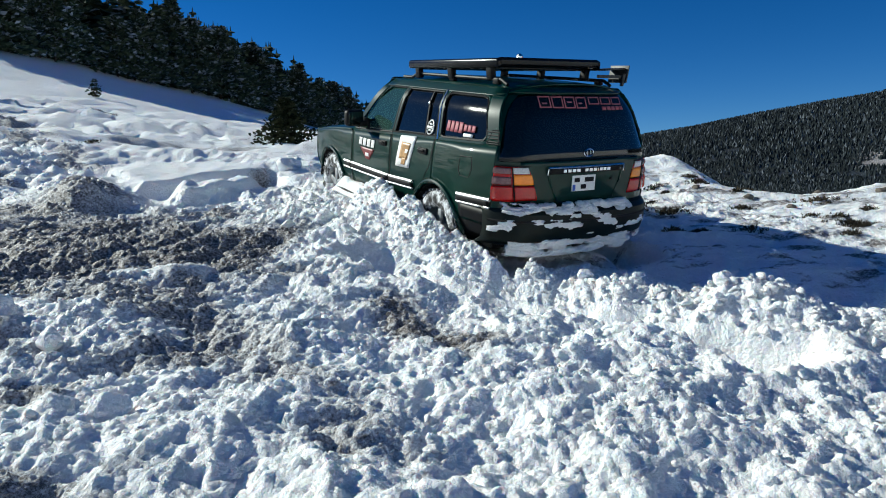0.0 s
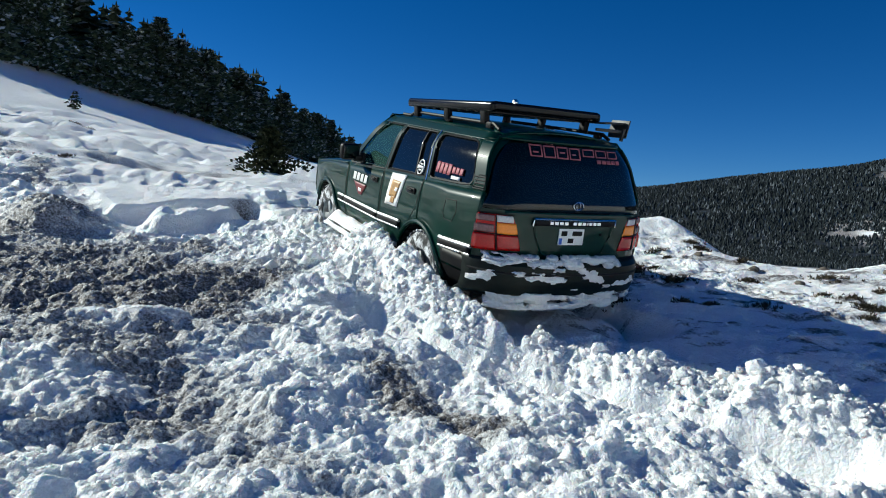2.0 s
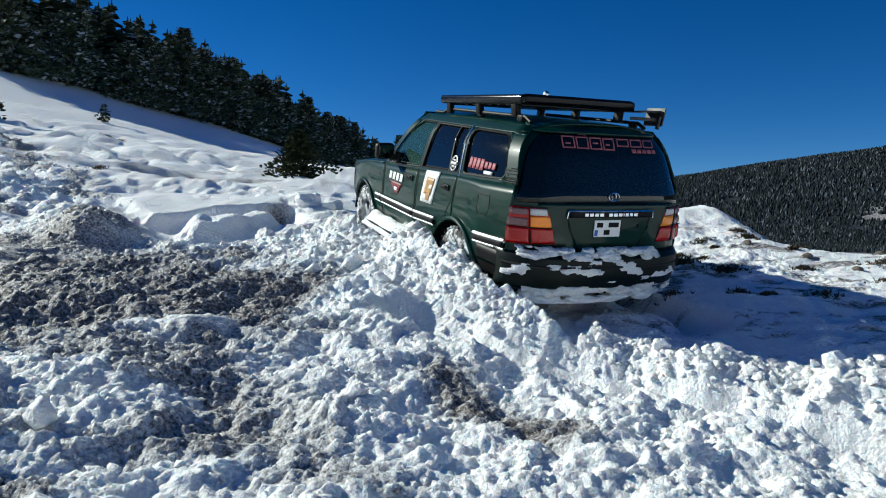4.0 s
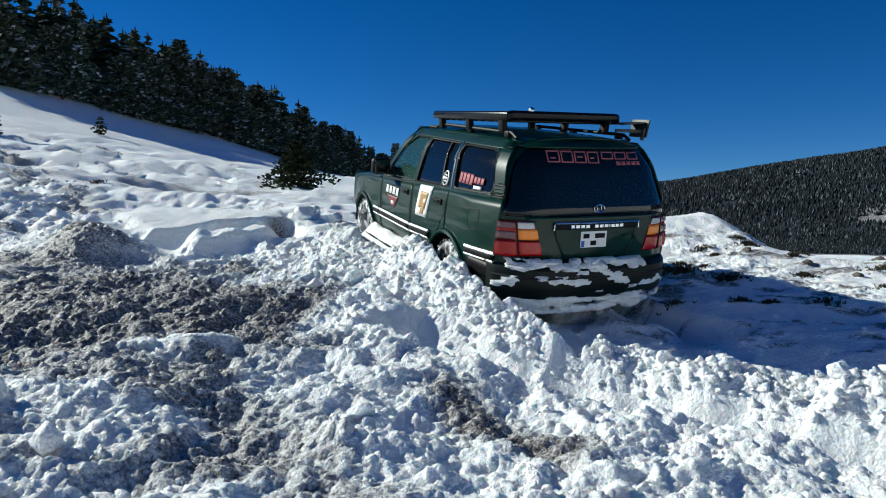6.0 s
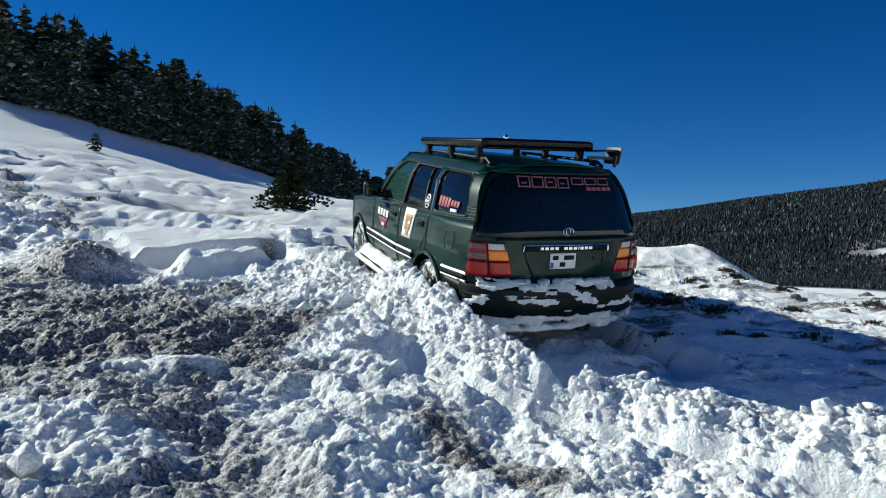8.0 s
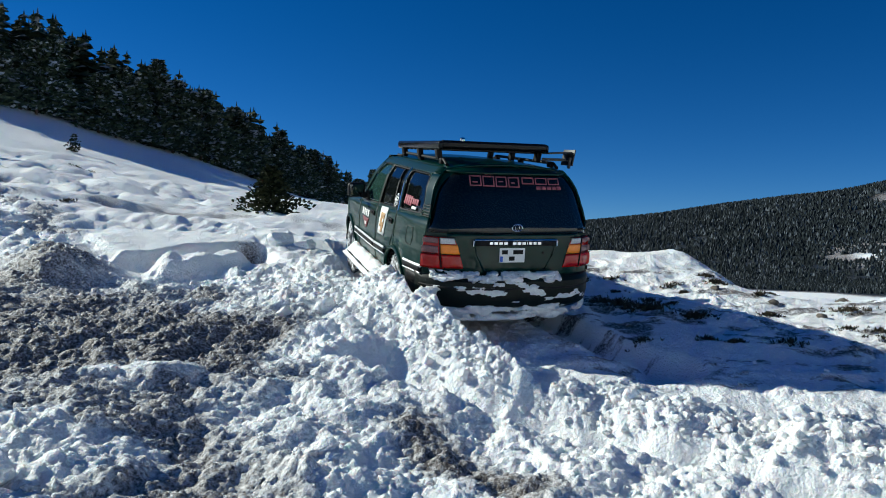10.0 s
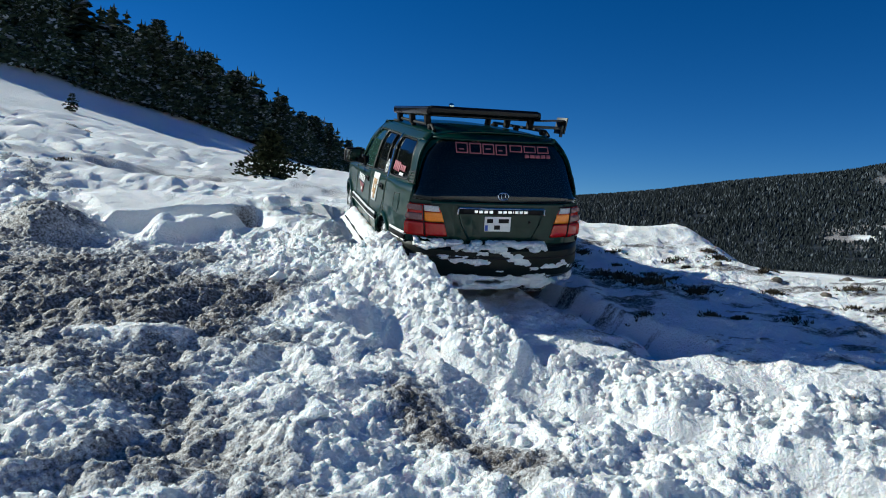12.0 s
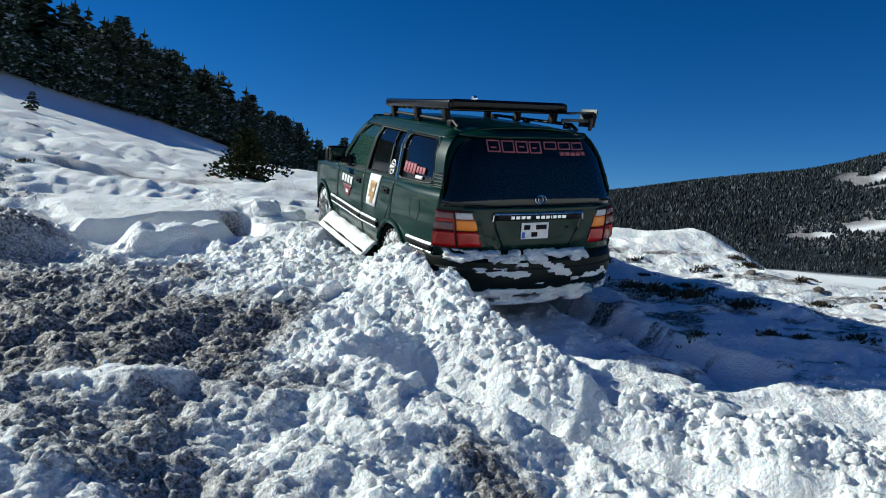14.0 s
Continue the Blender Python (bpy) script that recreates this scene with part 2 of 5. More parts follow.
    df, sf, rf = along(x, y, RUT_FRONT)
    z = z - 0.30 * np.exp(-(df / 0.30) ** 2) + 0.07 * np.exp(-((df - 0.42) / 0.18) ** 2)
    rough = rough * (1 - 0.97 * np.exp(-(df / 0.33) ** 4))

    # cut bank of clean snow with a shelf of it broken off
    z = z - 0.07 * ahead * step(0.5, 0.1, dc)
    rough = rough * (1 - 0.97 * np.maximum(bank, step(0.05, -0.05, front) * step(0.0, 0.1, rc) * step(1.0, 0.93, rc))) * (1 - ahead * step(0.55, 0.2, dc))
    bl = np.exp(-((np.maximum(np.abs((x + 2.95) * 0.8 + (y - 10.3) * 0.6) - 0.45, 0) / 0.16) ** 2 + (np.maximum(np.abs(-(x + 2.95) * 0.6 + (y - 10.3) * 0.8) - 0.12, 0) / 0.14) ** 2))
    z = z + 0.26 * bl
    rough = rough * (1 - 0.6 * bl)

    # wind-packed and trampled drifts up the open slope
    wild = step(0.6, -0.8, x + 4.4 + 0.68 * (y - 10)) * step(9, 11, y) * step(42, 24, y)
    z = z + wild * (0.16 * clods(x, y * 1.3, 1.25, 500) + 0.26 * clods(x, y * 1.4, 0.50, 510) + 0.36 * clods(x, y, 0.22, 515) - 0.12)
    drift = step(-16, -4, x + 0.25 * y) * step(3, -1, x) * step(13, 17, y) * step(46, 30, y)
    z = z + drift * 0.34 * np.maximum(fbm(x / 2.6 + 5, y / 1.0, 520, 3), 0)
    # crusted drift lips that catch the low sun
    lip = step(-0.05, 0.16, fbm(x / 2.2 + 0.35 * y, y / 1.5, 530, 4, 0.6)) * step(-0.15, 0.2, fbm(x / 5.0, y / 6.0, 540, 2) + 0.08 * (-4.0 - x - 0.3 * y))
    lip = lip * step(1.5, -1.5, x + 0.12 * y) * step(11.5, 14, y) * step(60, 32, y)
    z = z + lip * (0.22 + 0.18 * fbm(x / 0.9, y / 0.7, 545, 3))
    z = z + 0.16 * step(1.5, -1.5, x + 0.12 * y) * step(11.5, 15, y) * step(70, 40, y) * np.abs(fbm(x / 1.5 + 0.3 * y, y / 0.9, 560, 4, 0.6))
    # mounds near the walker
    for mx, my, mr, mh in MOUNDS:
        g = np.exp(-((x - mx) ** 2 + (y - my) ** 2) / (mr * mr))
        z = z + mh * g
        rough = rough + 0.2 * g
    # flat slab of trodden snow beside the soil
    slab = np.exp(-((np.maximum(np.abs(x + 1.95) - 0.30, 0) / 0.08) ** 2 + (np.maximum(np.abs(y - 5.62 - 0.1 * (x + 2)) - 0.12, 0) / 0.06) ** 2))
    z = z + 0.05 * slab
    rough = rough * (1 - 0.85 * slab)
    z = z - 0.16 * np.exp(-(((x + 2.5) / 0.13) ** 2 + ((y - 11.3) / 0.13) ** 2))

    # where the car stands and has dug itself in
    for (px, py, pz, yaw, pitch, roll) in STANDS:
        c, sn = math.cos(radians(yaw)), math.sin(radians(yaw))
        lx, ly = (x - px) * c + (y - py) * sn, -(x - px) * sn + (y - py) * c
        plane = pz + math.tan(radians(pitch)) * ly - math.tan(radians(roll)) * lx
        out = np.maximum(np.maximum(np.abs(lx) - 0.81, np.abs(ly + 0.2) - 2.45), 0)
        lim = plane + 0.15 + np.where(lx < 0, 4.0, 0.9) * np.maximum(out - 0.03, 0) + 0.10 * fbm(x * 3, y * 3, 77, 3)
        for wx in (-0.80, 0.80):
            rut = np.exp(-((lx - wx) / 0.17) ** 2) * step(2.0, 1.4, ly) * step(-3.6, -2.4, ly)
            lim = lim - 0.16 * rut
        hit = step(-0.05, 0.15, z - lim)
        rough = rough * (1 - 0.6 * hit)
        z = np.minimum(z, lim)

    r = np.clip(rough, 0, 1.35)
    patch = 0.55 + 0.9 * step(-0.25, 0.3, fbm(x / 0.6, y / 0.6, 61, 3))
    wx, wy = 0.05 * fbm(x * 7, y * 7, 5, 3), 0.05 * fbm(x * 7, y * 7, 6, 3)
    heap = step(-0.05, 0.35, fbm(x / 0.5, y / 0.5, 66, 3))
    lump = 0.26 * clods(x + wx, y + wy, 0.23, 100) * heap
    soil_in = soil_at(x, y)
    mud = np.clip(soil_in * 1.3, 0, 1)
    lump = (lump + 0.26 * clods(x + wx, y + wy, 0.105, 200) * (0.35 + 0.6 * patch)) * (1 - 0.6 * mud)
    lump = lump + 0.5 * mud * clods(x * 0.75 + wx, y * 1.25 + wy, 0.048, 320)
    lump = lump + 0.50 * clods(x + 0.5 * wx, y + 0.5 * wy, 0.054, 300) * (0.5 + 0.5 * patch)
    lump = lump + 0.022 * fbm(x * 24, y * 24, 400, 3, 0.7) - 0.03
    # trodden soil is flatter and lies in streaks
    lump = lump + 0.05 * np.clip(soil_in, 0, 1) * fbm(x * 3.5, y * 11, 45, 3)
    z = z + r * lump + (1 - np.clip(r, 0, 1)) * close * 0.012 * fbm(x * 8, y * 8, 31, 4)
    return z, soil_in, r


def soil_at(x, y):
    wob = 0.55 * fbm(x / 0.8, y / 0.8, 51, 4)
    a = 1.15 - np.hypot((x + 3.3) / 2.1, (y - 6.65 - 0.12 * (x + 3)) / 2.1) + wob
    a = np.clip(a * 1.8, 0, 0.86) * step(4.1, 5.4, y - 0.2 * x - 0.6 + 0.5 * wob)
    b = 0.70 - np.hypot((x + 1.35) / 1.4, (y - 5.5) / 1.1) * 0.55 + 1.2 * wob
    b = np.clip(b, 0, 0.13)
    b2 = np.clip(0.75 - np.hypot((x + 2.3) / 1.5, (y - 4.7) / 0.9) * 0.6 + 1.2 * wob, 0, 0.09)
    d, _, run = along(x, y, SOIL_STRIP)
    c = np.clip(0.95 - d / 0.30 + 1.3 * wob, 0, 0.75) * step(1.0, 0.8, run)
    d2, _, _ = along(x, y, BERM)
    e = np.clip(0.16 * np.exp(-((d2 - 0.25) / 0.35) ** 2) + 0.5 * wob, 0, 0.11) * (y < 9)
    # heather and earth that show through on the shoulder
    f = np.clip(fbm(x / 0.45, y / 0.22, 88, 5, 0.65) * 1.8 - 0.14, 0, 0.9) * step(1.0, 2.2, x + 0.25 * (y - 7)) * step(5.6, 7.5, y + 0.3 * x) * step(13, 10.5, y)
    g = np.clip(fbm(x / 1.6, y / 0.55, 93, 4) * 1.7 - 0.22, 0, 0.75) * step(10.5, 12, y) * step(48, 22, y) * (1 - step(0.3, -0.1, fbm(x / 6, y / 6, 95, 2))) * step(2, -1, x)
    h = np.clip(fbm(x / 0.9, y / 0.5, 97, 4) * 1.5 + 0.30, 0, 0.52) * step(0.4, -0.6, x + 4.2 + 0.62 * (y - 10)) * step(30, 20, y)
    pit = 1.1 * np.exp(-(((x + 2.5) / 0.16) ** 2 + ((y - 11.3) / 0.16) ** 2)) + 0.9 * np.exp(-(((x + 4.5) / 0.55) ** 2 + ((y - 9.55) / 0.45) ** 2))
    k = np.clip(0.95 - np.hypot((x + 4.7) / 2.0, (y - 8.9) / 1.2) + 1.1 * wob, 0, 0.62)
    out = np.maximum.reduce([a, b, b2, c, e, f, g, h, k])
    dk, _, _ = along(x, y, CUT)
    out = np.maximum(out * step(0.10, 0.35, dk), pit)
    clean = np.exp(-((np.maximum(np.abs(x + 1.95) - 0.30, 0) / 0.10) ** 2 + (np.maximum(np.abs(y - 5.62 - 0.1 * (x + 2)) - 0.12, 0) / 0.07) ** 2))
    out = out * (1 - 0.75 * clean) * (1 - 0.9 * np.exp(-(along(x, y, RUT_FRONT)[0] / 0.30) ** 2))
    out = out * step(60, 30, np.hypot(x, y))
    # near-black ground below the far woods, with patches left clear
    far_floor = 2.2 * step(-0.50, -0.44, fbm(x / 60, y / 60, 70, 3)) * step(235, 275, np.hypot(x, y)) * (y > 0) * (x > -30)
    az, dist = np.degrees(np.arctan2(x, np.maximum(y, 1e-3))), np.hypot(x, y)
    for ca, cd, wa, wd in ((34.6, 1090, 1.0, 45), (36.4, 1040, 1.3, 30), (38.5, 1120, 1.6, 60), (33.0, 760, 1.4, 22), (36.5, 800, 1.8, 25), (37.5, 1370, 1.5, 60)):
        far_floor = far_floor * (1 - (((az - ca + 0.5 * fbm(x / 30, y / 30, 71, 2)) / wa) ** 2 + ((dist - cd) / wd) ** 2 < 1.0 + 1.6 * fbm(x / 22, y / 22, 72, 3)))
    return np.maximum(out, far_floor)


MOUNDS = ((-1.75, 3.55, 0.55, 0.12), (-2.5, 4.5, 0.6, 0.14), (-0.55, 4.2, 0.40, 0.10), (-0.95, 2.9, 0.45, 0.12),
          (1.95, 4.5, 0.28, 0.10), (0.55, 3.9, 0.35, 0.06), (2.7, 4.9, 0.35, 0.12), (-3.6, 6.0, 0.7, 0.10),
          (-0.75, 6.9, 0.30, 0.10), (-0.36, 8.02, 0.33, 0.16), (-0.72, 8.8, 0.4, 0.04), (0.12, 7.2, 0.25, 0.10), (-1.6, 8.9, 0.6, 0.06), (-1.3, 10.7, 0.7, 0.22), (-4.6, 9.6, 0.5, 0.35), (-4.35, 9.2, 0.35, 0.25))
# x, y, z, heading, nose up, lean of the car: where it began, half way and where it stopped
STANDS = ((0.40, 8.67, 0.84, 28.9, 10.0, -2.2), (0.29, 9.43, 0.97, 21.4, 10.3, -2.4), (0.26, 10.2, 1.08, 12.6, 10.2, -2.0), (0.05, 10.31, 1.13, 17.7, 10.4, -4.4))


def spread(lo, hi, fine, lo_end, hi_end):
    """Grid lines: close together where the walker stands, wider and wider apart beyond."""
    core = list(np.arange(lo, hi, fine))

    def onward(v, end, sign):
        out, st = [], fine
        while sign * v < sign * end:
            st *= 1.021 if st < 0.3 else 1.05 if st < 1.0 else 1.15
            v += sign * st
            out.append(v)
        return out
    return np.array(onward(lo, lo_end, -1)[::-1] + core + onward(core[-1], hi_end, 1))


def grid_mesh(name, xs, ys, fn):
    gx, gy = np.meshgrid(xs, ys)
    z, soil, r = fn(gx, gy)
    n, m = len(xs), len(ys)
    co = np.stack([gx, gy, z], -1).reshape(-1, 3)
    idx = np.arange(n * m).reshape(m, n)
    quads = np.stack([idx[:-1, :-1], idx[:-1, 1:], idx[1:, 1:], idx[1:, :-1]], -1).reshape(-1, 4)
    me = bpy.data.meshes.new(name)
    me.vertices.add(n * m)
    me.vertices.foreach_set("co", co.astype(np.float32).ravel())
    me.loops.add(quads.size)
    me.loops.foreach_set("vertex_index", quads.astype(np.int32).ravel())
    me.polygons.add(len(quads))
    me.polygons.foreach_set("loop_start", np.arange(0, quads.size, 4, dtype=np.int32))
    me.polygons.foreach_set("loop_total", np.full(len(quads), 4, dtype=np.int32))
    me.polygons.foreach_set("use_smooth", np.ones(len(quads), dtype=bool))
    at = me.attributes.new("dirt", 'FLOAT', 'POINT')
    at.data.foreach_set("value", soil.astype(np.float32).ravel())
    me.update()
    me.validate()
    return me


ground = new("ground", grid_mesh("ground", spread(-3.6, 4.2, 0.017, -2600, 2600), spread(2.4, 9.6, 0.017, -900, 2600), heights))
ground.data.materials.append(SNOW)
tagged(ground, "churned white snow over dark soil on a hillside", "snow", kind="structure")


def ground_z(x, y):
    z, _, _ = heights(np.array([float(x)]), np.array([float(y)]))
    return float(z[0])


# ---- car ----
def part(name, bm, material, parent, label="", sharp=35, solid=0.0):
    """Links a bmesh as one mesh under a thing or a part."""
    bmesh.ops.recalc_face_normals(bm, faces=bm.faces) if not solid else None
    me = bpy.data.meshes.new(name)
    bm.to_mesh(me)
    bm.free()
    me.materials.append(material)
    me.polygons.foreach_set("use_smooth", np.ones(len(me.polygons), dtype=bool))
    me.set_sharp_from_angle(angle=radians(sharp))
    ob = new(name, me)
    ob.parent = parent
    if solid:
        mod = ob.modifiers.new("thickness", 'SOLIDIFY')
        mod.thickness = solid
        mod.offset = 0.0
    if label:
        tagged(ob, label)
    return ob


def box(bm, sx, sy, sz, m=None, bevel=0.0, seg=2):
    r = bmesh.ops.create_cube(bm, size=1.0, matrix=(m or Matrix()) @ Matrix.Diagonal((sx, sy, sz, 1)))
    if bevel:
        es = list({e for v in r["verts"] for e in v.link_edges})
        bmesh.ops.bevel(bm, geom=es, offset=bevel, segments=seg, affect='EDGES', profile=0.5)


def sheet(bm, fn, nu, nv):
    """A grid of faces over fn(u, v), both from 0 to 1."""
    vs = [[bm.verts.new(fn(i / nu, j / nv)) for i in range(nu + 1)] for j in range(nv + 1)]
    for j in range(nv):
        for i in range(nu):
            bm.faces.new((vs[j][i], vs[j][i + 1], vs[j + 1][i + 1], vs[j + 1][i]))


def sweep(bm, pts, r, sides=6, closed=False, flat=1.0):
    """A round bar along a line of points."""
    pts = [Vector(p) for p in pts]
    n = len(pts)
    rings = []
    for i, p in enumerate(pts):
        a = pts[(i - 1) % n] if closed or i else p
        b = pts[(i + 1) % n] if closed or i < n - 1 else p
        d = (b - a).normalized()
        up = Vector((0, 0, 1)) if abs(d.z) < 0.9 else Vector((1, 0, 0))
        s = d.cross(up).normalized()
        u = s.cross(d)
        rings.append([bm.verts.new(p + r * (math.cos(k * math.tau / sides) * s + flat * math.sin(k * math.tau / sides) * u)) for k in range(sides)])
    for i in range(n if closed else n - 1):
        a, b = rings[i], rings[(i + 1) % n]
        for k in range(sides):
            bm.faces.new((a[k], a[(k + 1) % sides], b[(k + 1) % sides], b[k]))
    if not closed:
        bm.faces.new(rings[0][::-1])
        bm.faces.new(rings[-1])


def lathe(bm, prof, seg=32, m=None):
    """Turns (x, r) points about the x axis."""
    m = m or Matrix()
    rings = []
    for x, r in prof:
        rings.append([bm.verts.new(m @ Vector((x, r * math.cos(k * math.tau / seg), r * math.sin(k * math.tau / seg)))) for k in range(seg)])
    for a, b in zip(rings, rings[1:]):
        for k in range(seg):
            bm.faces.new((a[k], a[(k + 1) % seg], b[(k + 1) % seg], b[k]))
    return rings


def car_paint():
    m, n, l, b = node_mat("dark_green_car_paint")
    tc = n.new("ShaderNodeTexCoord")
    film = noise_tex(n, l, 3.0, 6, 0.7, tc.outputs["Object"])
    spots = noise_tex(n, l, 90.0, 3, 0.6, tc.outputs["Object"])
    col = ramp(n, [(0.3, (0.0007, 0.016, 0.0105)), (0.75, (0.001, 0.030, 0.020))])
    l.new(film.outputs["Fac"], col.inputs[0])
    # dried road salt, thicker towards the sills
    sep = n.new("ShaderNodeSeparateXYZ")
    l.new(tc.outputs["Object"], sep.inputs[0])
    mr = n.new("ShaderNodeMapRange")
    mr.inputs["From Min"].default_value = 1.15
    mr.inputs["From Max"].default_value = 0.5
    mr.inputs["To Max"].default_value = 0.016
    l.new(sep.outputs["Z"], mr.inputs["Value"])
    sm = n.new("ShaderNodeMapRange")
    sm.inputs["From Min"].default_value = 0.45
    sm.inputs["From Max"].default_value = 0.75
    l.new(spots.outputs["Fac"], sm.inputs["Value"])
    mu = n.new("ShaderNodeMath")
    mu.operation = 'MULTIPLY_ADD'
    mu.inputs[2].default_value = 0.0
    l.new(mr.outputs[0], mu.inputs[0])
    l.new(sm.outputs[0], mu.inputs[1])
    mx = n.new("ShaderNodeMix")
    mx.data_type = 'RGBA'
    mx.inputs["B"].default_value = (0.45, 0.46, 0.46, 1)
    l.new(mu.outputs[0], mx.inputs["Factor"])
    l.new(col.outputs[0], mx.inputs["A"])
    l.new(mx.outputs["Result"], b.inputs["Base Color"])
    rr = n.new("ShaderNodeMapRange")
    rr.inputs["To Min"].default_value = 0.30
    rr.inputs["To Max"].default_value = 0.42
    l.new(spots.outputs["Fac"], rr.inputs["Value"])
    l.new(rr.outputs[0], b.inputs["Roughness"])
    b.inputs["Specular IOR Level"].default_value = 0.08
    b.inputs["Coat Weight"].default_value = 0.45
    b.inputs["Coat Roughness"].default_value = 0.03
    return m


def tyre_mat():
    m, n, l, b = node_mat("snow_caked_rubber")
    tc = n.new("ShaderNodeTexCoord")
    t1 = noise_tex(n, l, 9.0, 5, 0.7, tc.outputs["Object"])
    r = ramp(n, [(0.40, (0.012, 0.012, 0.013)), (0.49, (0.10, 0.10, 0.105)), (0.60, (0.72, 0.74, 0.77))])
    l.new(t1.outputs["Fac"], r.inputs[0])
    l.new(r.outputs[0], b.inputs["Base Color"])
    b.inputs["Roughness"].default_value = 0.85
    return m


def glass_mat(name, tint, trans=0.55):
    m, n, l, b = node_mat(name)
    tc = n.new("ShaderNodeTexCoord")
    t1 = noise_tex(n, l, 30.0, 5, 0.7, tc.outputs["Object"])
    mr = n.new("ShaderNodeMapRange")
    mr.inputs["To Min"].default_value = 0.02
    mr.inputs["To Max"].default_value = 0.10
    l.new(t1.outputs["Fac"], mr.inputs["Value"])
    l.new(mr.outputs[0], b.inputs["Roughness"])
    b.inputs["Base Color"].default_value = (*tint, 1)
    b.inputs["Transmission Weight"].default_value = trans
    b.inputs["IOR"].default_value = 1.45
    return m


GREEN = car_paint()
TINT = glass_mat("tinted_glass", (0.006, 0.008, 0.008), 0.35)
CLEARISH = glass_mat("green_door_glass", (0.05, 0.12, 0.10), 0.6)
BLACK = plain("black_trim", (0.008, 0.008, 0.009), 0.5, 0, 0.4, 40, 0.15, spec=0.12)
BLACK_GLOSS = plain("black_rack_paint", (0.004, 0.004, 0.005), 0.22, 0, 0.3, 25, 0.0, spec=0.2)
SEAM = plain("panel_gap_shadow_rubber", (0.004, 0.004, 0.004), 0.8)
CHROME = plain("chrome", (0.75, 0.76, 0.78), 0.12, 1.0, 0.08, 20)
SILVER = plain("silver_moulding", (0.55, 0.56, 0.57), 0.38, 0.3, 0.2, 25)
RED_LENS = plain("red_lamp_lens", (0.40, 0.005, 0.005), 0.12, 0, 0.2, 60, coat=0.1)
AMBER_LENS = plain("amber_lamp_lens", (0.95, 0.26, 0.02), 0.12, 0, 0.12, 60, coat=0.1)
CLEAR_LENS = plain("clear_lamp_lens", (0.58, 0.57, 0.56), 0.10, 0, 0.2, 70, coat=0.1)
SMOKY_LENS = plain("smoky_lamp_lens", (0.20, 0.10, 0.10), 0.12, 0, 0.3, 70, coat=0.1)
WHITE_VINYL = plain("white_vinyl", (0.78, 0.78, 0.76), 0.35, 0, 0.05, 20)
TAN_VINYL = plain("tan_vinyl", (0.42, 0.24, 0.09), 0.4, 0, 0.5, 30)
PINK_VINYL = plain("pale_red_vinyl", (0.34, 0.10, 0.12), 0.5, 0, 0.15, 30, spec=0.2)
RED_VINYL = plain("dark_red_vinyl", (0.16, 0.015, 0.018), 0.4, 0, 0.2, 30)
BLUE_VINYL = plain("blue_vinyl", (0.02, 0.09, 0.45), 0.4, 0, 0.1, 30)
TYRE = tyre_mat()
ALLOY = plain("dirty_alloy", (0.40, 0.41, 0.42), 0.4, 0.7, 0.35, 18)
GREY_METAL = plain("grey_bracket_metal", (0.03, 0.03, 0.03), 0.55, 0.1, 0.3, 30)


def half_width(z):
    if z < 0.95:
        return 0.955 - 0.05 * max(0, (0.75 - z) / 0.25) ** 2
    if z < 1.22:
        return 0.955 - 0.022 * ((z - 0.95) / 0.27) ** 1.5
    # the glass leans in and rolls over into the roof
    return 0.933 - 0.15 * ((z - 1.22) / 0.58) ** 1.15 - 0.09 * max(0, (z - 1.58) / 0.25) ** 2


def side_x(y, z):
    w = half_width(z)
    if y > 1.3:
        w -= 0.12 * ((y - 1.3) / 0.95) ** 2
    if y < -1.6:
        w -= 0.06 * min(1.1, (-1.6 - y) / 0.8) ** 2
    return w


def rear_y(z):
    return -2.50 + 0.30 * max(0, z - 1.25) + 0.18 * max(0, z - 1.62)


def rear_point(x, z, out=0.0):
    """A point on the car's back, the corners included."""
    w = half_width(z) - 0.06
    q = min(abs(x) / w, 1.0)
    y = rear_y(z) - 0.075 * (1 - q * q) + 0.125 * q ** 7
    return Vector((x * (1 + out * 0.4 * q ** 6), y - out, z))


def side_point(y, z, sgn=-1, out=0.0):
    return Vector((sgn * (side_x(y, z) + out), y, z))


ARCH_R = 0.49
AXLES = (1.425, -1.425)
AXLE_Z = 0.40


def sill(y, floor):
    """Lower edge of the side, which runs over the wheels."""
    z = floor
    for a in AXLES:
        d = abs(y - a)
        if d < ARCH_R:
            z = max(z, AXLE_Z + math.sqrt(ARCH_R ** 2 - d * d))
    return z


car = tagged(new("off_road_car"), "dark green off-road estate car dug into deep snow", "car")


def side_panel(name, y0, y1, lo, hi, sgn, nu=26, nv=8, mat=GREEN, out=0.0, solid=0.014, label="", parent=None, skew=None):
    bm = bmesh.new()

    def fn(u, v):
        y = y0 + (y1 - y0) * u
        a, b = lo(y), hi(y)
        z = a + (b - a) * v
        if skew:
            y = skew(y, u, v)
        return side_point(y, z, sgn, out)
    sheet(bm, fn, nu, nv)
    return part(name, bm, mat, parent or car, label, solid=solid)


def quad_panel(name, pts, sgn, mat, out, parent=None, n=10, label="", solid=0.006):
    """A pane or sticker on the side between four (y, z) corners."""
    (a, b, c, d) = pts
    bm = bmesh.new()

    def fn(u, v):
        y = (a[0] * (1 - u) + b[0] * u) * (1 - v) + (d[0] * (1 - u) + c[0] * u) * v
        z = (a[1] * (1 - u) + b[1] * u) * (1 - v) + (d[1] * (1 - u) + c[1] * u) * v
        return side_point(y, z, sgn, out)
    sheet(bm, fn, n, n)
    return part(name, bm, mat, parent or car, label, solid=solid)


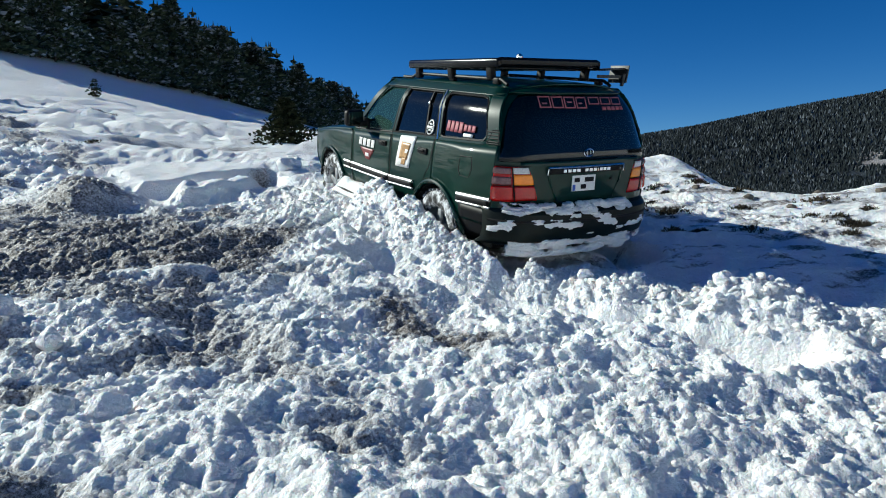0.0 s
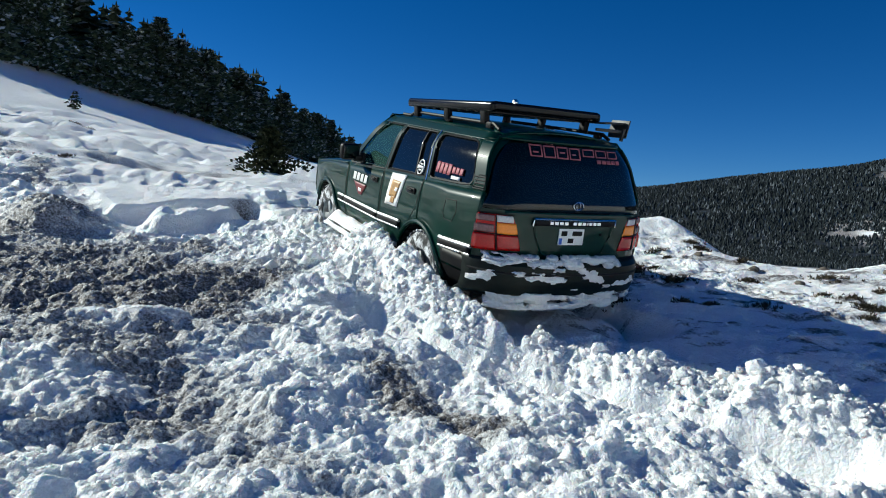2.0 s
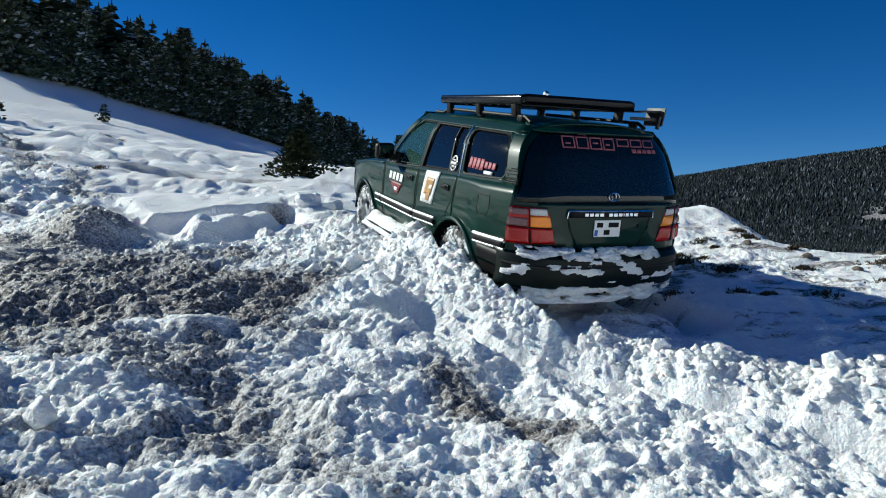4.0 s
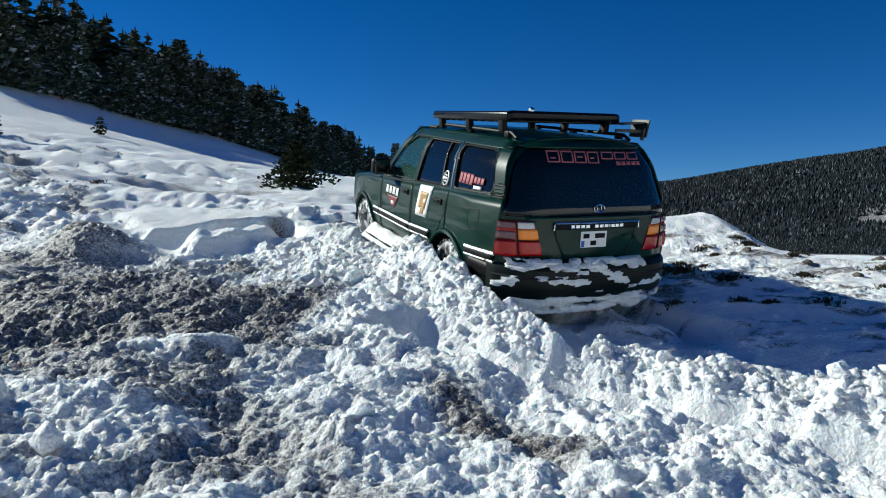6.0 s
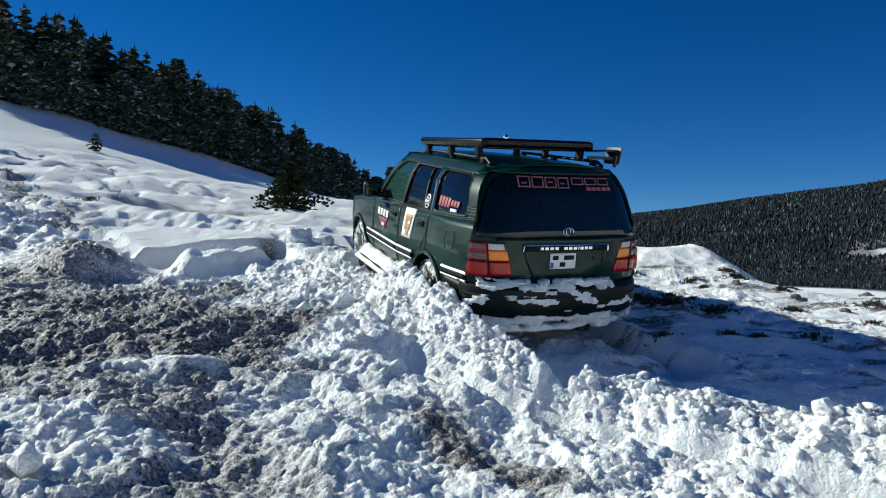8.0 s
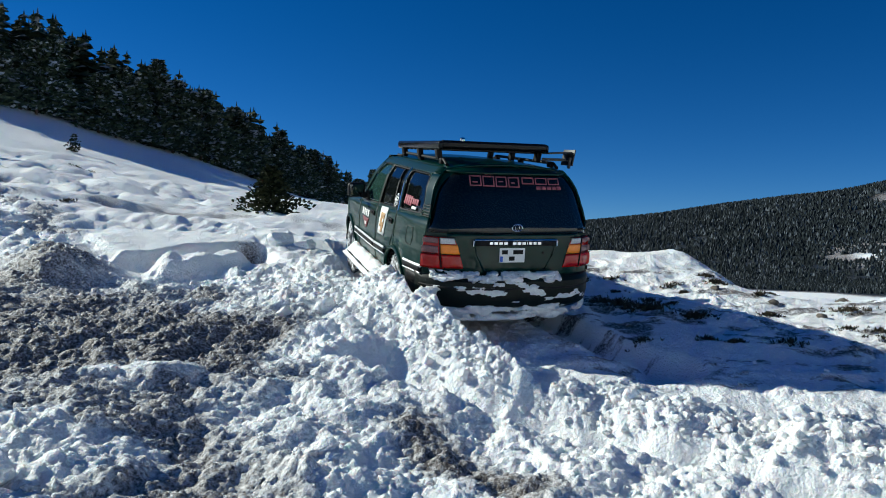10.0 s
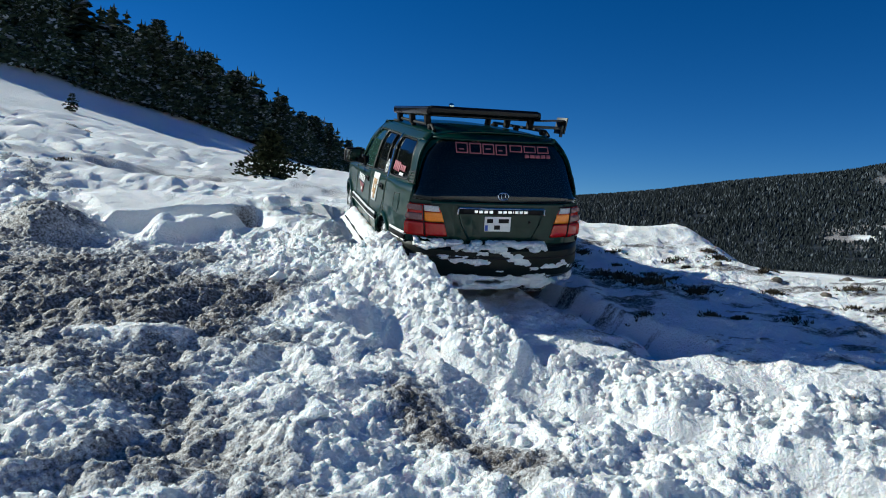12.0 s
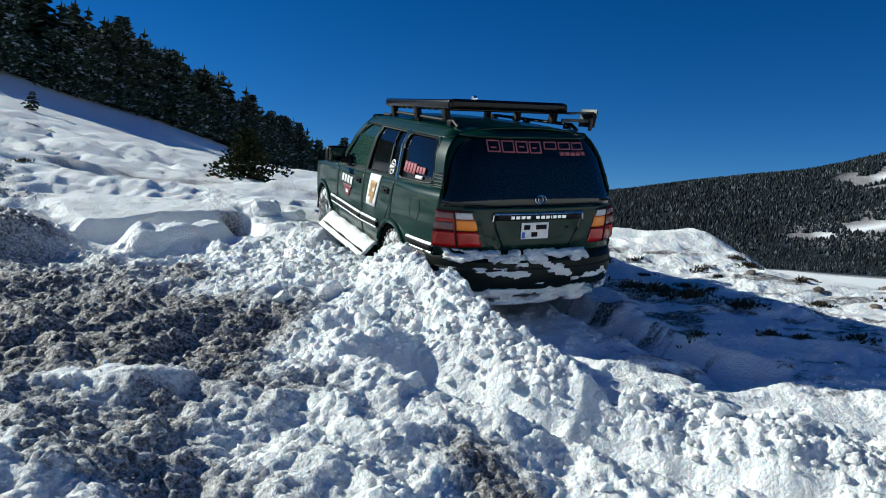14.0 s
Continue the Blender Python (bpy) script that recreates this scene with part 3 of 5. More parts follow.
def side_line(bm, pts, sgn, r, out=0.0, n=8):
    path = []
    for (a, b) in zip(pts, pts[1:]):
        for i in range(n):
            t = i / n
            path.append(side_point(a[0] + (b[0] - a[0]) * t, a[1] + (b[1] - a[1]) * t, sgn, out))
    path.append(side_point(*pts[-1], sgn, out))
    sweep(bm, path, r, 5)


def BELT(y):
    return 1.228 - 0.052 * min(y, 0.7)


def MOULD(y):
    return 0.79 + 0.04 * max(0, -y - 0.4)


TOP = 1.775
for sgn in (-1, 1):
    fender = side_panel("front_wing", 0.69, 2.20, lambda y: sill(y, 0.56), lambda y: 1.19 - 0.085 * max(0, y - 0.7) ** 1.3, sgn, 40, 8)
    fdoor = side_panel("front_door", -0.40, 0.68, lambda y: sill(y, 0.53), BELT, sgn, 20, 8)
    rdoor = side_panel("rear_door", -1.36, -0.41, lambda y: sill(y, 0.53), BELT, sgn, 30, 8)
    quarter = side_panel("rear_quarter_panel", -2.38, -1.37, lambda y: sill(y, 0.62), BELT, sgn, 44, 8)
    # upper frame: pillars and roof rail
    bm = bmesh.new()
    for a in (((0.69, BELT(0.69)), (0.60, BELT(0.6)), (0.00, TOP), (0.10, TOP + 0.04)), ((-0.38, BELT(-0.38)), (-0.46, BELT(-0.46)), (-0.51, TOP), (-0.43, TOP)),
              ((-1.36, BELT(-1.36)), (-1.46, BELT(-1.46)), (-1.34, TOP), (-1.24, TOP)), ((-2.22, BELT(-2.22)), (-2.385, BELT(-2.38)), (-2.235, TOP + 0.01), (-2.06, TOP + 0.01)),
              ((0.10, TOP - 0.015), (-2.235, TOP - 0.015), (-2.20, 1.835), (0.02, 1.835)), ((0.69, BELT(0.69) - 0.005), (-2.38, BELT(-2.38) - 0.005), (-2.38, BELT(-2.38) + 0.025), (0.68, BELT(0.68) + 0.025))):
        def fn(u, v, a=a):
            y = (a[0][0] * (1 - u) + a[1][0] * u) * (1 - v) + (a[3][0] * (1 - u) + a[2][0] * u) * v
            z = (a[0][1] * (1 - u) + a[1][1] * u) * (1 - v) + (a[3][1] * (1 - u) + a[2][1] * u) * v
            return side_point(y, z, sgn)
        sheet(bm, fn, 12, 8)
    # rounded corners of the openings
    for cy, cz, toward, by, bz, r in ((-2.225, BELT(-2.22) + 0.024, 1, 0.36, 1, 0.13), (-2.062, TOP - 0.014, 1, -0.36, -1, 0.13), (-1.335, TOP - 0.014, -1, -0.2, -1, 0.07), (-1.455, BELT(-1.45) + 0.024, -1, 0.2, 1, 0.05),
                                             (-0.505, TOP - 0.014, -1, 0, -1, 0.04), (-1.235, TOP - 0.014, 1, -0.2, -1, 0.04), (0.00, TOP - 0.014, -1, 0.9, -1, 0.16)):
        for k in range(6):
            t0, t1 = k / 6 * math.pi / 2, (k + 1) / 6 * math.pi / 2
            ring = [(cy, cz)]
            for t in (t0, t1):
                u, v = r * (1 - math.sin(t)), r * (1 - math.cos(t))
                ring.append((cy + toward * u + by * v, cz + bz * v))
            bm.faces.new([bm.verts.new(side_point(yy, zz, sgn)) for yy, zz in ring])
    part("pillar_frame", bm, GREEN, car, solid=0.016)
    quad_panel("front_door_window", ((0.63, BELT(0.63)), (-0.42, BELT(-0.42)), (-0.47, TOP), (0.04, TOP)), sgn, CLEARISH, -0.016, fdoor)
    quad_panel("rear_door_window", ((-0.43, BELT(-0.43)), (-1.15, BELT(-1.15)), (-1.04, TOP), (-0.48, TOP)), sgn, TINT, -0.016, rdoor)
    quad_panel("fixed_window", ((-1.16, BELT(-1.16)), (-1.39, BELT(-1.39)), (-1.27, TOP), (-1.05, TOP)), sgn, TINT, -0.016, rdoor)
    quad_panel("side_rear_window", ((-1.42, BELT(-1.42)), (-2.26, BELT(-2.26)), (-2.09, TOP), (-1.30, TOP)), sgn, TINT, -0.016, quarter)
    bm = bmesh.new()
    side_line(bm, ((-1.155, BELT(-1.15)), (-1.045, TOP)), sgn, 0.012)
    part("window_divider", bm, BLACK, rdoor)
    bm = bmesh.new()
    side_line(bm, ((-1.41, BELT(-1.41)), (-1.29, TOP)), sgn, 0.012, 0.006)
    part("chrome_pillar_trim", bm, CHROME, quarter, "chrome strip on the pillar")
    bm = bmesh.new()
    side_line(bm, ((-1.46, 1.345), (-1.50, 1.333), (-2.08, 1.362), (-2.17, 1.375), (-2.195, 1.41), (-2.185, 1.46), (-2.10, 1.65), (-2.07, 1.70), (-2.03, 1.735), (-1.96, 1.752), (-1.42, 1.752), (-1.36, 1.735), (-1.36, 1.69), (-1.46, 1.345)), sgn, 0.012, 0.001)
    part("window_seal", bm, BLACK, quarter)
    bm = bmesh.new()
    side_line(bm, ((0.6, BELT(0.6) + 0.025), (-0.40, BELT(-0.4) + 0.025)), sgn, 0.010, 0.004)
    side_line(bm, ((-0.42, BELT(-0.42) + 0.03), (-0.46, 1.755), (0.02, 1.755)), sgn, 0.010, 0.002)
    part("window_seal", bm, BLACK, fdoor)
    bm = bmesh.new()
    side_line(bm, ((-0.46, BELT(-0.46) + 0.03), (-0.51, 1.75), (-1.25, 1.75), (-1.36, BELT(-1.36) + 0.03), (-0.46, BELT(-0.46) + 0.03)), sgn, 0.010, 0.002)
    part("window_seal", bm, BLACK, rdoor)
    # vent behind the side window
    bm = bmesh.new()
    for k in range(4):
        side_line(bm, ((-2.24 + 0.012 * k, 1.372 + 0.028 * k), (-2.36 + 0.006 * k, 1.376 + 0.028 * k)), sgn, 0.008, 0.006)
    side_line(bm, ((-2.215, 1.355), (-2.37, 1.36), (-2.345, 1.475), (-2.26, 1.475), (-2.215, 1.355)), sgn, 0.006, 0.006)
    part("air_vent", bm, BLACK, quarter)
    # gaps between the panels
    for own, pts in ((fdoor, ((0.685, 0.55), (0.685, 1.18))), (fdoor, ((-0.405, 0.54), (-0.405, 1.24), (-0.45, 1.76))), (rdoor, ((-1.18, 0.87), (-1.30, 1.02), (-1.365, 1.29), (-1.30, 1.76)))):
        bm = bmesh.new()
        side_line(bm, pts, sgn, 0.008, 0.004)
        part("panel_gap", bm, SEAM, own)
    if sgn < 0:
        bm = bmesh.new()
        side_line(bm, ((-1.86, 1.07), (-1.87, 1.20), (-2.05, 1.21), (-2.07, 1.11), (-2.03, 1.02), (-1.90, 1.02), (-1.86, 1.07)), sgn, 0.005, 0.006)
        part("fuel_flap_gap", bm, SEAM, quarter)
    # mouldings
    for own, a, b in ((fdoor, 0.67, -0.39), (rdoor, -0.42, -0.98), (quarter, -1.88, -2.37), (fender, 0.90, 0.70)):
        bm = bmesh.new()
        sheet(bm, lambda u, v: side_point(a + (b - a) * u, MOULD(a + (b - a) * u) - 0.085 + 0.10 * v, sgn, 0.012 + 0.018 * math.sin(math.pi * v)), 10, 6)
        part("side_moulding", bm, BLACK, own, solid=0.012)
        bm = bmesh.new()
        side_line(bm, ((a, MOULD(a)), (b, MOULD(b))), sgn, 0.017, 0.022)
        part("moulding_strip", bm, SILVER, own, "bright silver strip")
        bm = bmesh.new()
        side_line(bm, ((a, MOULD(a) - 0.07), (b, MOULD(b) - 0.07)), sgn, 0.013, 0.022)
        part("moulding_strip", bm, SILVER, own, "bright silver strip")
    # arch lips and lower sill
    for own, a in ((fender, AXLES[0]), (quarter, AXLES[1])):
        bm = bmesh.new()
        pts = []
        for k in range(25):
            an = math.radians(8 + 164 * k / 24)
            y, z = a + ARCH_R * math.cos(an), AXLE_Z + ARCH_R * math.sin(an)
            pts.append(side_point(y, z, sgn, 0.012))
        sweep(bm, pts, 0.024, 8)
        part("arch_lip", bm, GREEN, own)
        bm = bmesh.new()
        for k in range(18):
            a0, a1 = math.radians(5 + 170 * k / 18), math.radians(5 + 170 * (k + 1) / 18)
            r = ARCH_R - 0.01
            c = [Vector((sgn * x, a + r * math.cos(q), AXLE_Z + r * math.sin(q))) for x, q in ((0.93, a0), (0.93, a1), (0.5, a1), (0.5, a0))]
            bm.faces.new([bm.verts.new(v) for v in c])
        part("wheel_well", bm, BLACK, own, solid=0.01)
    bm = bmesh.new()
    box(bm, 0.10, 1.92, 0.14, pose(sgn * 0.87, -0.01, 0.49), 0.03)
    part("sill_panel", bm, BLACK, car)
    # lower rear flank
    bm = bmesh.new()
    sheet(bm, lambda u, v: side_point(-1.90 - 0.47 * u, 0.47 + 0.30 * v, sgn, 0.004 - 0.03 * (1 - v)), 8, 5)
    part("bumper_side", bm, BLACK, car, solid=0.03)
    # step along the side with snow on it
    bm = bmesh.new()
    box(bm, 0.20, 1.80, 0.06, pose(sgn * 1.00, 0.0, 0.44), 0.02)
    board = part("side_step", bm, BLACK, car)
    bm = bmesh.new()
    sheet(bm, lambda u, v: Vector((sgn * (0.90 + 0.235 * v), 0.92 - 1.84 * u, 0.465 + (0.13 + 0.05 * noise.noise((u * 7, v * 2, 3))) * math.sin(math.pi * min(1, 0.12 + v * 0.95)) * (1 - 0.75 * v) - 0.05 * v)), 40, 8)
    part("snow_layer", bm, SNOW_CLEAN, board, "packed snow on the step", solid=0.03)
    # handles
    for own, y in ((fdoor, -0.19), (rdoor, -1.15)):
        bm = bmesh.new()
        p = side_point(y, 1.13 - 0.03 * (y + 0.19), sgn, 0.012)
        box(bm, 0.028, 0.19, 0.062, Matrix.Translation(p), 0.012)
        box(bm, 0.03, 0.13, 0.022, Matrix.Translation(p + Vector((sgn * 0.018, 0, 0.008))), 0.009)
        part("door_handle", bm, BLACK, own)
    # mirror
    bm = bmesh.new()
    box(bm, 0.23, 0.11, 0.19, pose(sgn * 1.08, 0.34, 1.365, 0, 0, sgn * -8), 0.04, 3)
    mirror = part("door_mirror", bm, BLACK, fdoor)
    bm = bmesh.new()
    box(bm, 0.13, 0.07, 0.07, pose(sgn * 0.97, 0.32, 1.30), 0.02)
    box(bm, 0.04, 0.20, 0.16, pose(sgn * 0.915, 0.36, 1.29, 0, sgn * 12, 0), 0.015)
    part("mirror_arm", bm, BLACK, mirror)
    bm = bmesh.new()
    box(bm, 0.19, 0.006, 0.15, pose(sgn * 1.08, 0.282, 1.365, 0, 0, sgn * -8), 0.002)
    part("mirror_glass", bm, plain("dim_mirror", (0.10, 0.11, 0.11), 0.08, 1.0, 0.1, 20), mirror)

# roof, windscreen, bonnet and front
bm = bmesh.new()


def roof_fn(u, v):
    y = -2.21 + 2.29 * u
    q = 2 * v - 1
    w = side_x(y, 1.83)
    return Vector((w * q, y + 0.06 * (1 - q * q) * (u - 0.5) * 2, 1.83 + 0.065 * (1 - abs(q) ** 2.6) - 0.02 * abs(2 * u - 1) ** 3))


sheet(bm, roof_fn, 24, 20)
roof = part("roof", bm, GREEN, car, solid=0.02)
bm = bmesh.new()
sheet(bm, lambda u, v: Vector(((0.70 + 0.14 * (1 - u)) * (2 * v - 1), 0.74 - 0.66 * u + 0.06 * (1 - (2 * v - 1) ** 2), 1.195 + 0.655 * u)), 10, 14)
part("windscreen", bm, CLEARISH, car, solid=0.01)
bm = bmesh.new()
sheet(bm, lambda u, v: Vector((side_x(0.70 + 1.5 * u, 1.1) * (2 * v - 1), 0.70 + 1.5 * u + 0.08 * (1 - (2 * v - 1) ** 2), 1.19 - 0.14 * u ** 1.4 + 0.035 * (1 - (2 * v - 1) ** 4))), 14, 14)
part("bonnet", bm, GREEN, car, solid=0.02)
bm = bmesh.new()
sheet(bm, lambda u, v: Vector((side_x(2.2, 0.5 + 0.56 * u) * (2 * v - 1), 2.20 + 0.10 * (1 - (2 * v - 1) ** 2) + 0.05 * math.sin(math.pi * u), 0.5 + 0.57 * u)), 8, 14)
part("front_panel", bm, GREEN, car, solid=0.03)
bm = bmesh.new()
box(bm, 1.60, 4.3, 0.18, pose(0, -0.1, 0.46), 0.03)
box(bm, 1.72, 3.1, 0.02, pose(0, -0.6, 0.62))
part("underbody", bm, BLACK, car)
bm = bmesh.new()
for x in (-0.4, 0.4):
    for y in (-0.15, -1.05):
        box(bm, 0.5, 0.14, 0.62, pose(x, y, 1.0, 12, 0, 0), 0.05)
        box(bm, 0.26, 0.09, 0.18, pose(x, y - 0.08, 1.42, 12, 0, 0), 0.04)
        box(bm, 0.5, 0.5, 0.16, pose(x, y + 0.28, 0.74), 0.05)
part("seats", bm, plain("dark_seat_cloth", (0.03, 0.03, 0.032), 0.9), car)

# back of the car
for s in (-1, 1):
    bm = bmesh.new()
    # corner pieces that join the back and the sides
    def corner(u, v, s=s):
        z = 0.66 + 1.15 * v
        w = half_width(z) - 0.06
        x0 = w * (0.80 - 0.02 * v)
        if u < 0.75:
            t = u / 0.75
            return rear_point(s * (x0 + (w - x0) * t), z)
        t = (u - 0.75) / 0.25
        p = rear_point(s * w, z)
        q = side_point(-2.375 + 0.35 * max(0, z - 1.36), z, s)
        return p.lerp(q, t)
    sheet(bm, corner, 20, 22)
    part("rear_corner", bm, GREEN, car, solid=0.012)
bm = bmesh.new()
sheet(bm, lambda u, v: rear_point((2 * u - 1) * (half_width(0.7 + 0.53 * v) - 0.06) * 0.80, 0.70 + 0.53 * v, 0.003), 30, 12)
tailgate = part("tailgate", bm, GREEN, car, solid=0.016)
bm = bmesh.new()
sheet(bm, lambda u, v: rear_point((2 * u - 1) * (half_width(1.215 + 0.595 * v) - 0.06) * (0.985 - 0.02 * v - 0.035 * max(0, v - 0.75) ** 2 / 0.0625), 1.215 + 0.595 * v - 0.03 * abs(2 * u - 1) ** 5 * v, 0.008), 30, 14)
rear_glass = part("rear_window", bm, TINT, car, "dark tinted rear window", solid=0.008)
bm = bmesh.new()
sheet(bm, lambda u, v: rear_point((2 * u - 1) * (half_width(1.81) - 0.06), 1.80 + 0.055 * v, 0.03 - 0.10 * v) + Vector((0, 0.04 * v, 0)), 24, 5)
part("roof_edge", bm, GREEN, car, solid=0.02)
bm = bmesh.new()
sweep(bm, [rear_point(-0.73 + 1.46 * i / 20, 1.222, 0.006) for i in range(21)], 0.006, 5)
sweep(bm, [rear_point(-0.73 + 1.46 * i / 20, 0.975, 0.004) for i in range(21) if abs(-0.73 + 1.46 * i / 20) > 0.42 or i < 0] [:4], 0.004, 4)
part("panel_gap", bm, SEAM, tailgate)
# recess for the number plate
bm = bmesh.new()
rim = [(-0.44, 1.135), (-0.41, 1.02), (-0.33, 0.86), (-0.26, 0.825), (0.26, 0.825), (0.33, 0.86), (0.41, 1.02), (0.44, 1.135)]
sweep(bm, [rear_point(x, z, 0.012) for x, z in rim], 0.011, 6)
part("recess_rim", bm, GREEN, tailgate)
bm = bmesh.new()
sheet(bm, lambda u, v: rear_point((2 * u - 1) * (0.30 + 0.13 * v), 0.84 + 0.285 * v, 0.007), 14, 6)
part("recess_panel", bm, plain("shaded_recess_plastic", (0.008, 0.022, 0.018), 0.45), tailgate, solid=0.004)
bm = bmesh.new()
sweep(bm, [rear_point(-0.45, 1.10, 0.025), rear_point(-0.445, 1.155, 0.03)] + [rear_point(-0.44 + 0.88 * i / 16, 1.165, 0.034) for i in range(17)] + [rear_point(0.445, 1.155, 0.03), rear_point(0.45, 1.10, 0.025)], 0.009, 6)
bar = part("chrome_garnish", bm, CHROME, tailgate, "chrome-edged garnish above the plate")
bm = bmesh.new()
sheet(bm, lambda u, v: rear_point((2 * u - 1) * 0.43, 1.105 + 0.055 * v, 0.026), 14, 3)
part("garnish_face", bm, BLACK, bar, solid=0.01)
lx = -0.29
for wd in (0.036, 0.040, 0.040, 0.040, 0.0, 0.040, 0.040, 0.040, 0.012, 0.036, 0.036, 0.040):
    if wd:
        bm = bmesh.new()
        box(bm, wd, 0.006, 0.030, Matrix.Translation(rear_point(lx + wd / 2, 1.132, 0.036)), 0.002, 1)
        part("letter_bar", bm, CHROME, bar)
    lx += (wd or 0.03) + 0.011
# number plate
bm = bmesh.new()
box(bm, 0.272, 0.012, 0.145, pose(-0.040, rear_y(1.0) - 0.092, 1.01), 0.004)
plate = part("number_plate", bm, WHITE_VINYL, tailgate, "white two-line number plate")
bm = bmesh.new()
for x, z, wd in ((-0.122, 1.052, 0.062), (0.020, 1.052, 0.105), (-0.045, 0.988, 0.06)):
    box(bm, wd, 0.006, 0.042, pose(x, rear_y(1.0) - 0.100, z - 0.01), 0.002)
part("plate_bars", bm, BLACK, plate)
bm = bmesh.new()
box(bm, 0.03, 0.006, 0.055, pose(-0.155, rear_y(1.0) - 0.100, 0.972), 0.002)
part("plate_band", bm, BLUE_VINYL, plate)
# badge
bm = bmesh.new()
c = rear_point(0, 1.285, 0.022)
sweep(bm, [c + Vector((0.054 * math.cos(a), 0, 0.036 * math.sin(a))) for a in np.linspace(0, math.tau, 25)[:-1]], 0.005, 6, True)
sweep(bm, [c + Vector((0.022 * math.cos(a), 0, 0.032 * math.sin(a))) for a in np.linspace(0, math.tau, 21)[:-1]], 0.004, 6, True)
part("badge", bm, CHROME, tailgate, "oval chrome badge")
bm = bmesh.new()
lathe(bm, [(0.0, 0.001), (0.0, 0.012), (0.01, 0.014)], 12, Matrix.Translation(rear_point(0.30, 1.03, 0.02)) @ pose(0, 0, 0, 0, 0, 90))
part("lock", bm, BLACK, tailgate)

# rear lamps
for s in (-1, 1):
    lamp = None

    def lamp_point(k, z, out, s=s):
        """k from 0 at the inner edge to 1 at the front end on the flank."""
        w = half_width(z) - 0.06
        inner = 0.535 + 0.085 * (z - 0.87) / 0.30
        if k < 0.8:
            x = inner + (w - inner) * (k / 0.8)
            return rear_point(s * x, z, out)
        p, q = rear_point(s * w, z, out), side_point(-2.40, z, s, out)
        return p.lerp(q, (k - 0.8) / 0.2) + Vector((s * out, 0, 0))
    for name, k0, k1, z0, z1, mat, out, lab in (
            ("lamp_body", -0.02, 1.0, 0.865, 1.18, RED_LENS, 0.012, ""),
            ("red_lens", 0.0, 0.45, 0.875, 1.005, RED_LENS, 0.022, "red lens"),
            ("amber_lens", 0.0, 0.45, 1.015, 1.105, AMBER_LENS, 0.022, "orange lens"),
            ("white_lens", 0.05, 0.45, 1.115, 1.168, CLEAR_LENS, 0.022, "clear lens"),
            ("red_lens", 0.48, 0.97, 0.875, 1.005, RED_LENS, 0.022, "red lens"),
            ("smoky_lens", 0.50, 0.93, 1.02, 1.085, SMOKY_LENS, 0.022, "smoky red lens"),
            ("smoky_lens", 0.50, 0.90, 1.115, 1.165, SMOKY_LENS, 0.022, "smoky red lens")):
        bm = bmesh.new()
        sheet(bm, lambda u, v: lamp_point(k0 + (k1 - k0) * u, z0 + (z1 - z0) * v, out - 0.006 * (abs(2 * v - 1) ** 6 + abs(2 * u - 1) ** 6)), 18, 8)
        ob = part(name, bm, mat, lamp or car, lab, solid=0.008)
        if lamp is None:
            lamp = ob
            ob.name = "rear_lamp"
            tagged(ob, "red, orange and clear rear lamp")
    bm = bmesh.new()
    sweep(bm, [lamp_point(0.465, 0.875 + 0.295 * i / 8, 0.024) for i in range(9)], 0.006, 5)
    sweep(bm, [lamp_point(-0.02 + 1.0 * i / 16, 1.01, 0.022) for i in range(17)], 0.004, 5)
    sweep(bm, [lamp_point(-0.02 + 1.0 * i / 16, 1.18, 0.016) for i in range(17)], 0.006, 5)
    part("lamp_seam", bm, BLACK, lamp)

# rear bumper
def bumper_point(x, z, out=0.0):
    w = 0.95
    q = min(abs(x) / w, 1)
    return Vector((x, -2.56 - 0.11 * (1 - q * q) + 0.30 * q ** 6 - out, z))


bm = bmesh.new()
prof = ((0.0, 0.80), (0.085, 0.79), (0.115, 0.76), (0.125, 0.62), (0.09, 0.52), (0.0, 0.47))
sheet(bm, lambda u, v: (lambda a, b, t: bumper_point(-0.95 + 1.9 * u, a[1] + (b[1] - a[1]) * t, a[0] + (b[0] - a[0]) * t - 0.06))(prof[min(4, int(v * 5))], prof[min(4, int(v * 5)) + 1], v * 5 - min(4, int(v * 5))), 40, 10)
bumper = part("rear_bumper", bm, plain("dark_bumper_plastic", (0.003, 0.007, 0.006), 0.45, 0, 0.3, 20, spec=0.2), car, solid=0.02)
bm = bmesh.new()
sweep(bm, [bumper_point(-0.93 + 1.86 * i / 24, 0.70, 0.072) for i in range(25)], 0.012, 6)
part("bumper_groove", bm, SEAM, bumper)


